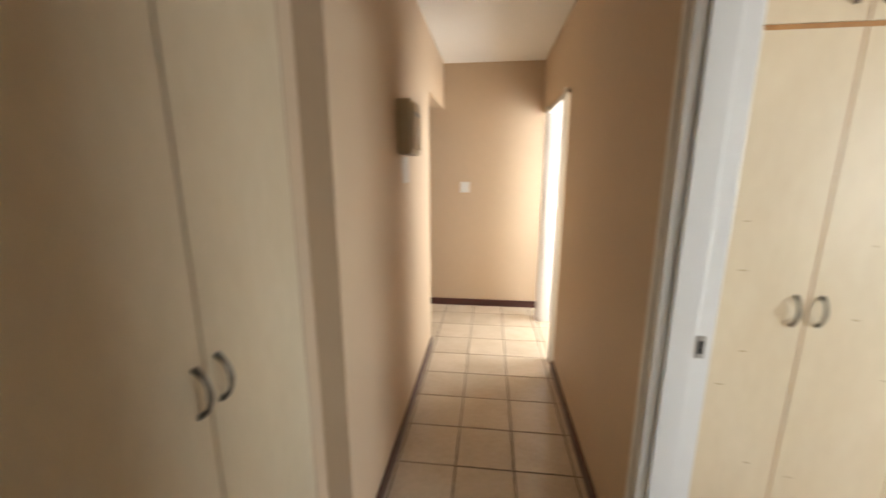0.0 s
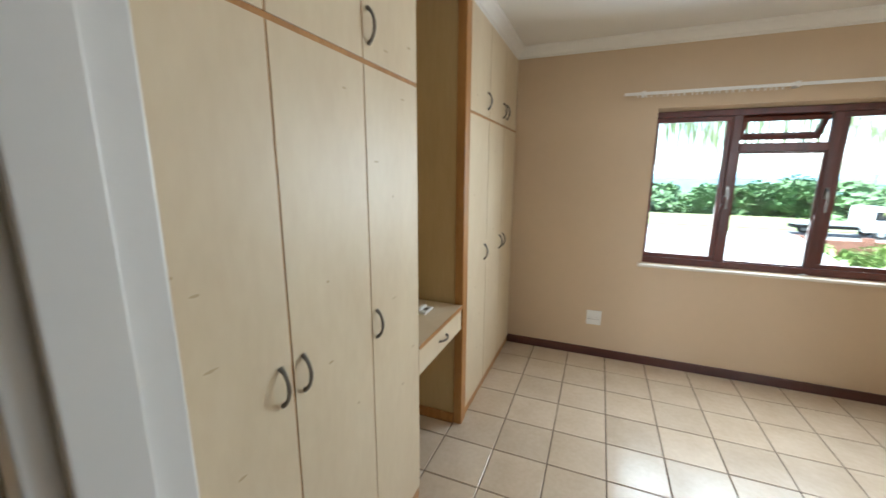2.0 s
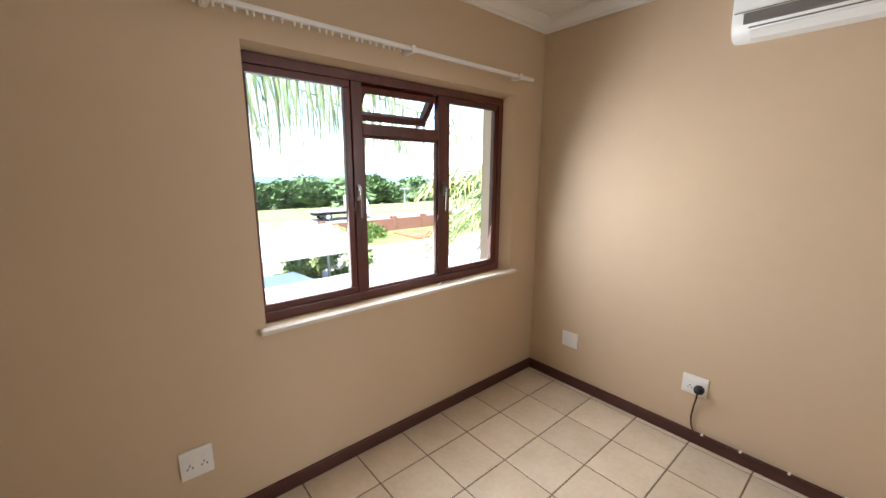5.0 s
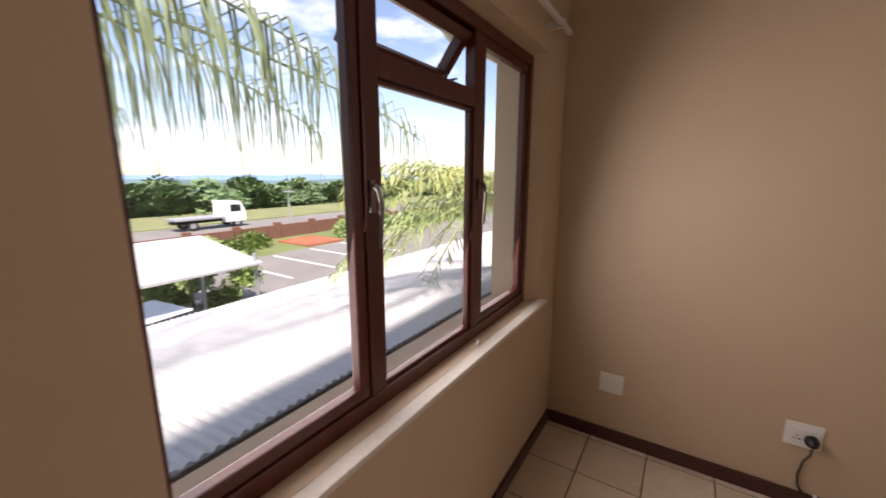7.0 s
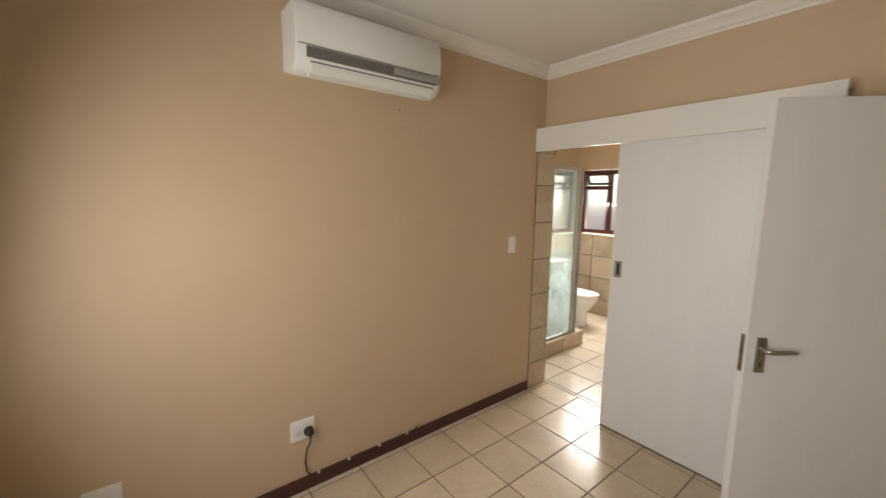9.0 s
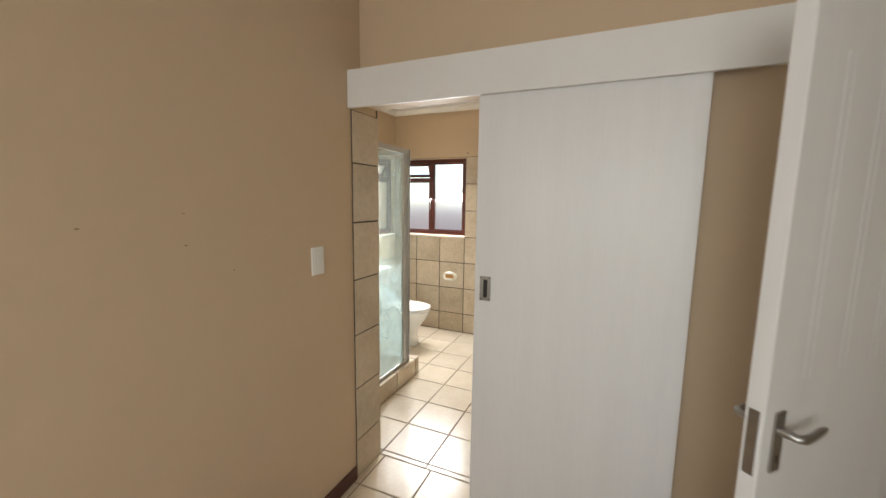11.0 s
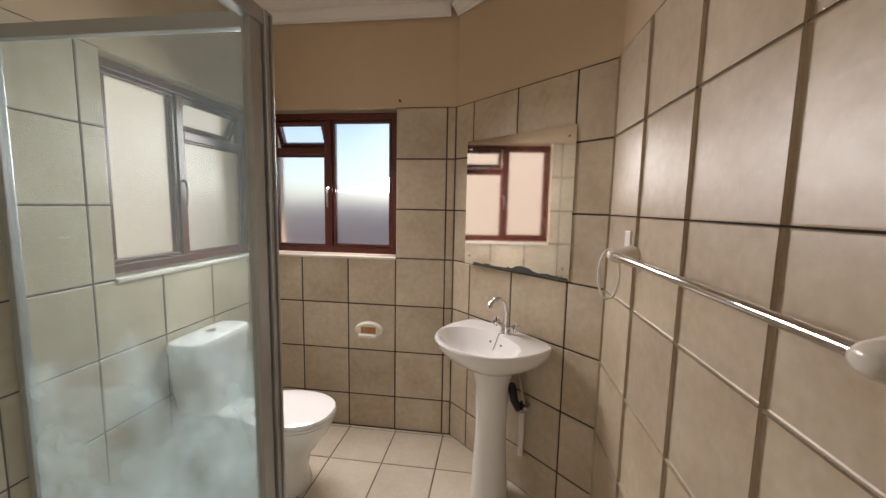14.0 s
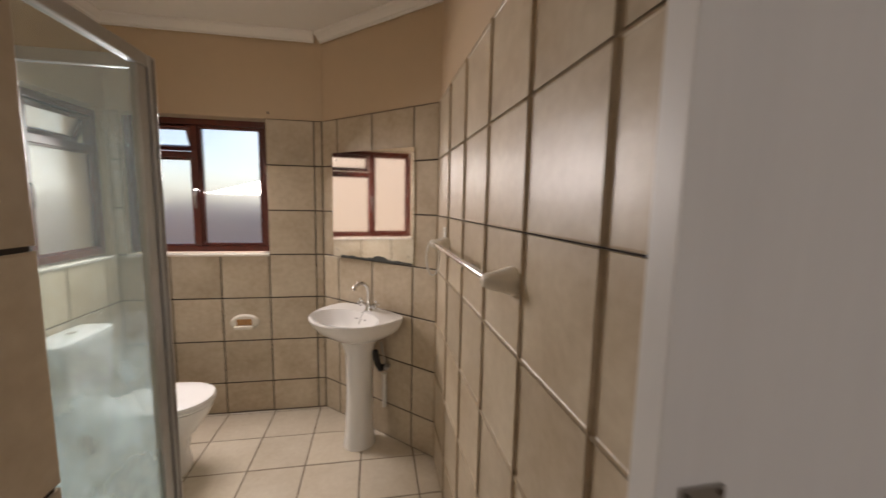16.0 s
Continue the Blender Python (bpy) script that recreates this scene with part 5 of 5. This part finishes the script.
# ---- plants ----
def leaf_cloud(bm, clumps, leaves, size, rnd):
    for c, r in clumps:
        for i in range(leaves):
            d = Vector((rnd.gauss(0, 1), rnd.gauss(0, 1), rnd.gauss(0, 0.8)))
            d = d.normalized() * r * rnd.uniform(0.35, 1.05)
            p = Vector(c) + d
            a = Vector((rnd.uniform(-1, 1), rnd.uniform(-1, 1), rnd.uniform(-0.6, 0.6))).normalized() * size * rnd.uniform(0.6, 1.4)
            b = a.orthogonal().normalized() * a.length * 0.45
            bm.faces.new([bm.verts.new(q) for q in (p - a, p + b, p + a, p - b)])


def tree(name, height, spread, seed, material, label, leaves=150, trunk=0.3, lsize=0.22, cat="tree"):
    rnd = random.Random(seed)
    e = thing(name, (0, 0, 0), label, cat)
    bm = tube([(0, 0, -0.3), (0.05, 0.02, height * trunk), (0.1, -0.05, height * 0.8)], [height * 0.03, height * 0.022, height * 0.006], 7)
    clumps = []
    for k in range(11):
        a, z = rnd.uniform(0, 6.28), height * rnd.uniform(trunk, 0.92)
        r = spread * (1.0 - 0.55 * (z / height)) * rnd.uniform(0.35, 0.9)
        c = (math.cos(a) * r, math.sin(a) * r, z)
        add_tube(bm, [(0.05, 0, z * 0.7), (c[0] * 0.5, c[1] * 0.5, z * 0.88), c], [height * 0.012, height * 0.007, height * 0.003], 5)
        clumps.append((c, spread * rnd.uniform(0.28, 0.48)))
    part("trunk", bm, BARK, e)
    bm = bmesh.new()
    leaf_cloud(bm, clumps, leaves, lsize, rnd)
    part("crown", bm, material, e)
    return e


rt = random.Random(5)
protos = [tree("roadside_tree", 5.5, 3.2, s, LEAF, "dark green bushy tree in the roadside wood", 190, 0.12, 0.34) for s in (1, 2, 3)]
for k, p in enumerate(protos):
    p["group"] = "wood beyond the road"
    p.matrix_basis = pose(58 + k * 3, -40 + k * 9, land(60, 0) - 0.6, 0, 0, k * 50)
for i in range(150):
    row = i % 3
    x = 56 + row * 9 + rt.uniform(-3, 3)
    y = -112 + (i // 3) * 2.7 + rt.uniform(-2, 2)
    s = rt.uniform(0.62, 0.95)
    m = pose(x, y, land(x, y) - 0.7, 0, 0, rt.uniform(0, 360))
    c = copy_thing(protos[i % 3], m)
    c.scale = (s * 1.45, s * 1.45, s)
sh = tree("garden_shrub", 1.9, 1.25, 11, LEAF2, "leafy green shrub beside the carport", 160, 0.1, 0.11, "shrub")
sh["group"] = "yard shrubs"
sh.matrix_basis = pose(17.3, -5.4, GZ, 0, 0, 20)
for x, y, s in ((18.2, -4.4, 1.0), (17.9, -3.2, 0.9)):
    copy_thing(sh, pose(x, y, GZ, 0, 0, x * 40)).scale = (s, s, s)
lowb = tree("low_bush", 0.9, 1.5, 12, LEAF2, "low green bush along the boundary wall", 110, 0.05, 0.12, "bush")
lowb["group"] = "bushes by the wall"
lowb.matrix_basis = pose(26.5, -19.5, GZ, 0, 0, 0)
for i in range(24):
    y = -34 + i * 1.7
    if -17.6 < y < -13.2:
        continue
    s = rt.uniform(0.7, 1.15)
    copy_thing(lowb, pose(26.3 + rt.uniform(-1, 1), y, GZ, 0, 0, rt.uniform(0, 360))).scale = (s, s, s)
tagged(part("verge", box(41, 52, -220, 160, GZ - 0.1, GZ + 0.06), GRASS), "green verge beyond the road", "grass", kind="structure")


def frond(bm, base, az, length, rise, droop, rnd, leaf, hang=1.0, width=0.011):
    pts = []
    d = Vector((math.cos(az), math.sin(az), 0))
    for i in range(15):
        t = i / 14
        pts.append(Vector(base) + d * length * (t - 0.12 * t * t) + Vector((0, 0, rise * t - droop * t * t)))
    add_tube(bm, pts, [0.022 * (1 - 0.85 * i / 14) + 0.002 for i in range(15)], 5)
    side = Vector((-d.y, d.x, 0))
    for i in range(6, 54):
        t = i / 54
        k = min(13, int(t * 14))
        p = pts[k].lerp(pts[k + 1], t * 14 - k)
        for s in (-1, 1):
            ll = leaf * (0.55 + 0.7 * math.sin(math.pi * min(1, t * 0.9 + 0.1))) * rnd.uniform(0.75, 1.15)
            o = (side * s * rnd.uniform(0.25, 0.5) + d * rnd.uniform(0.15, 0.45)) * (2.0 - hang) + Vector((0, 0, rnd.uniform(0.0, 0.35)))
            c1, c2 = p + o * ll * 0.35, p + o * ll * 0.52 + Vector((0, 0, -ll * 0.38 * hang))
            c3 = p + o * ll * (0.56 + 0.35 * (1 - hang)) + Vector((rnd.uniform(-0.04, 0.04), rnd.uniform(-0.04, 0.04), -ll * hang * rnd.uniform(0.8, 1.0)))
            w = (d + Vector((rnd.uniform(-0.4, 0.4), rnd.uniform(-0.4, 0.4), 0))).normalized() * width
            prev = (bm.verts.new(p - w * 0.6), bm.verts.new(p + w * 0.6))
            for c, ww in ((c1, 1.0), (c2, 0.85)):
                cur = (bm.verts.new(c - w * ww), bm.verts.new(c + w * ww))
                bm.faces.new((prev[0], prev[1], cur[1], cur[0]))
                prev = cur
            bm.faces.new((prev[0], prev[1], bm.verts.new(c3)))


def palm(at, crown, fronds, label, yellow=(), green=PALMG, hang=1.0):
    e = thing("palm_tree", at, label, "palm tree")
    rnd = random.Random(int(at[0] * 10))
    part("trunk", tube([(at[0], at[1], at[2]), (at[0] + 0.05, at[1], (at[2] + crown) / 2), (at[0], at[1], crown)], [0.2, 0.15, 0.12], 12), BARK, e)
    for k, (az, length, rise, droop, leaf) in enumerate(fronds):
        bm = bmesh.new()
        frond(bm, (at[0], at[1], crown), radians(az), length, rise, droop, rnd, leaf, hang)
        part("frond", bm, PALMY if k in yellow else green, e)


palm((7.2, 3.1, GZ), 2.45, [(-88, 6.9, 0.8, 1.3, 1.15), (-80, 5.6, 1.0, 1.5, 1.05), (-98, 4.3, 1.1, 1.2, 0.9), (-62, 4.0, 1.1, 1.5, 1.0), (-40, 3.0, 1.2, 1.7, 0.8), (0, 2.8, 1.4, 1.9, 0.8), (50, 2.8, 1.4, 1.8, 0.8), (110, 2.8, 1.4, 1.8, 0.8)], "tall feathery palm with long drooping fronds", ())
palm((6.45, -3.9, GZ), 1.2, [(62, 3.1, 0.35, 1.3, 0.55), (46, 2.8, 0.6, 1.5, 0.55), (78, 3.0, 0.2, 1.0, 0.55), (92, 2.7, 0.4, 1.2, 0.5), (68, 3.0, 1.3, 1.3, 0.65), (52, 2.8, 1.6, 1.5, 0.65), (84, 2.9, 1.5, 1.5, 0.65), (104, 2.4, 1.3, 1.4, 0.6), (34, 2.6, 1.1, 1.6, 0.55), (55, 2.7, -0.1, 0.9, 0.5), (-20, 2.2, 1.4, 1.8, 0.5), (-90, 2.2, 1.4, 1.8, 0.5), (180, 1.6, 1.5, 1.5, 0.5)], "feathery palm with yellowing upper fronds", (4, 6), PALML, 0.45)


def ridge(name, x, z, amp, width, material, label, seed):
    bm = bmesh.new()
    top, bot = [], []
    for i in range(61):
        y = -width + 2 * width * i / 60
        h = z + amp * noise.noise((i * 0.13, seed, 0)) + amp * 0.3 * noise.noise((i * 0.5, seed, 2))
        top.append(bm.verts.new((x + 200, y, h)))
        bot.append(bm.verts.new((x, y, -60)))
    for i in range(60):
        bm.faces.new((bot[i], bot[i + 1], top[i + 1], top[i]))
    tagged(part(name, bm, material), label, "hills", kind="structure")


ridge("backdrop_hills_near", 900, -14, 14, 2600, HILLN, "dark wooded rise in the valley", 3.0)
ridge("backdrop_hills", 2300, 2, 45, 3400, HILL, "hazy blue hills on the horizon", 7.0)
# neighbouring walls outside the bathroom
tagged(part("neighbour_wall", box(-5.0, 3.0, BS - 3.4, BS - 3.2, GZ, 6.0), PAINT_OUT), "tan plastered neighbouring house wall outside the bathroom", "wall", kind="structure")
tagged(part("courtyard_wall", box(BW - 4.2, BW - 4.0, -8, 4, GZ, 1.5), LILAC), "pale lilac-grey boundary wall outside the bathroom", "wall", kind="structure")
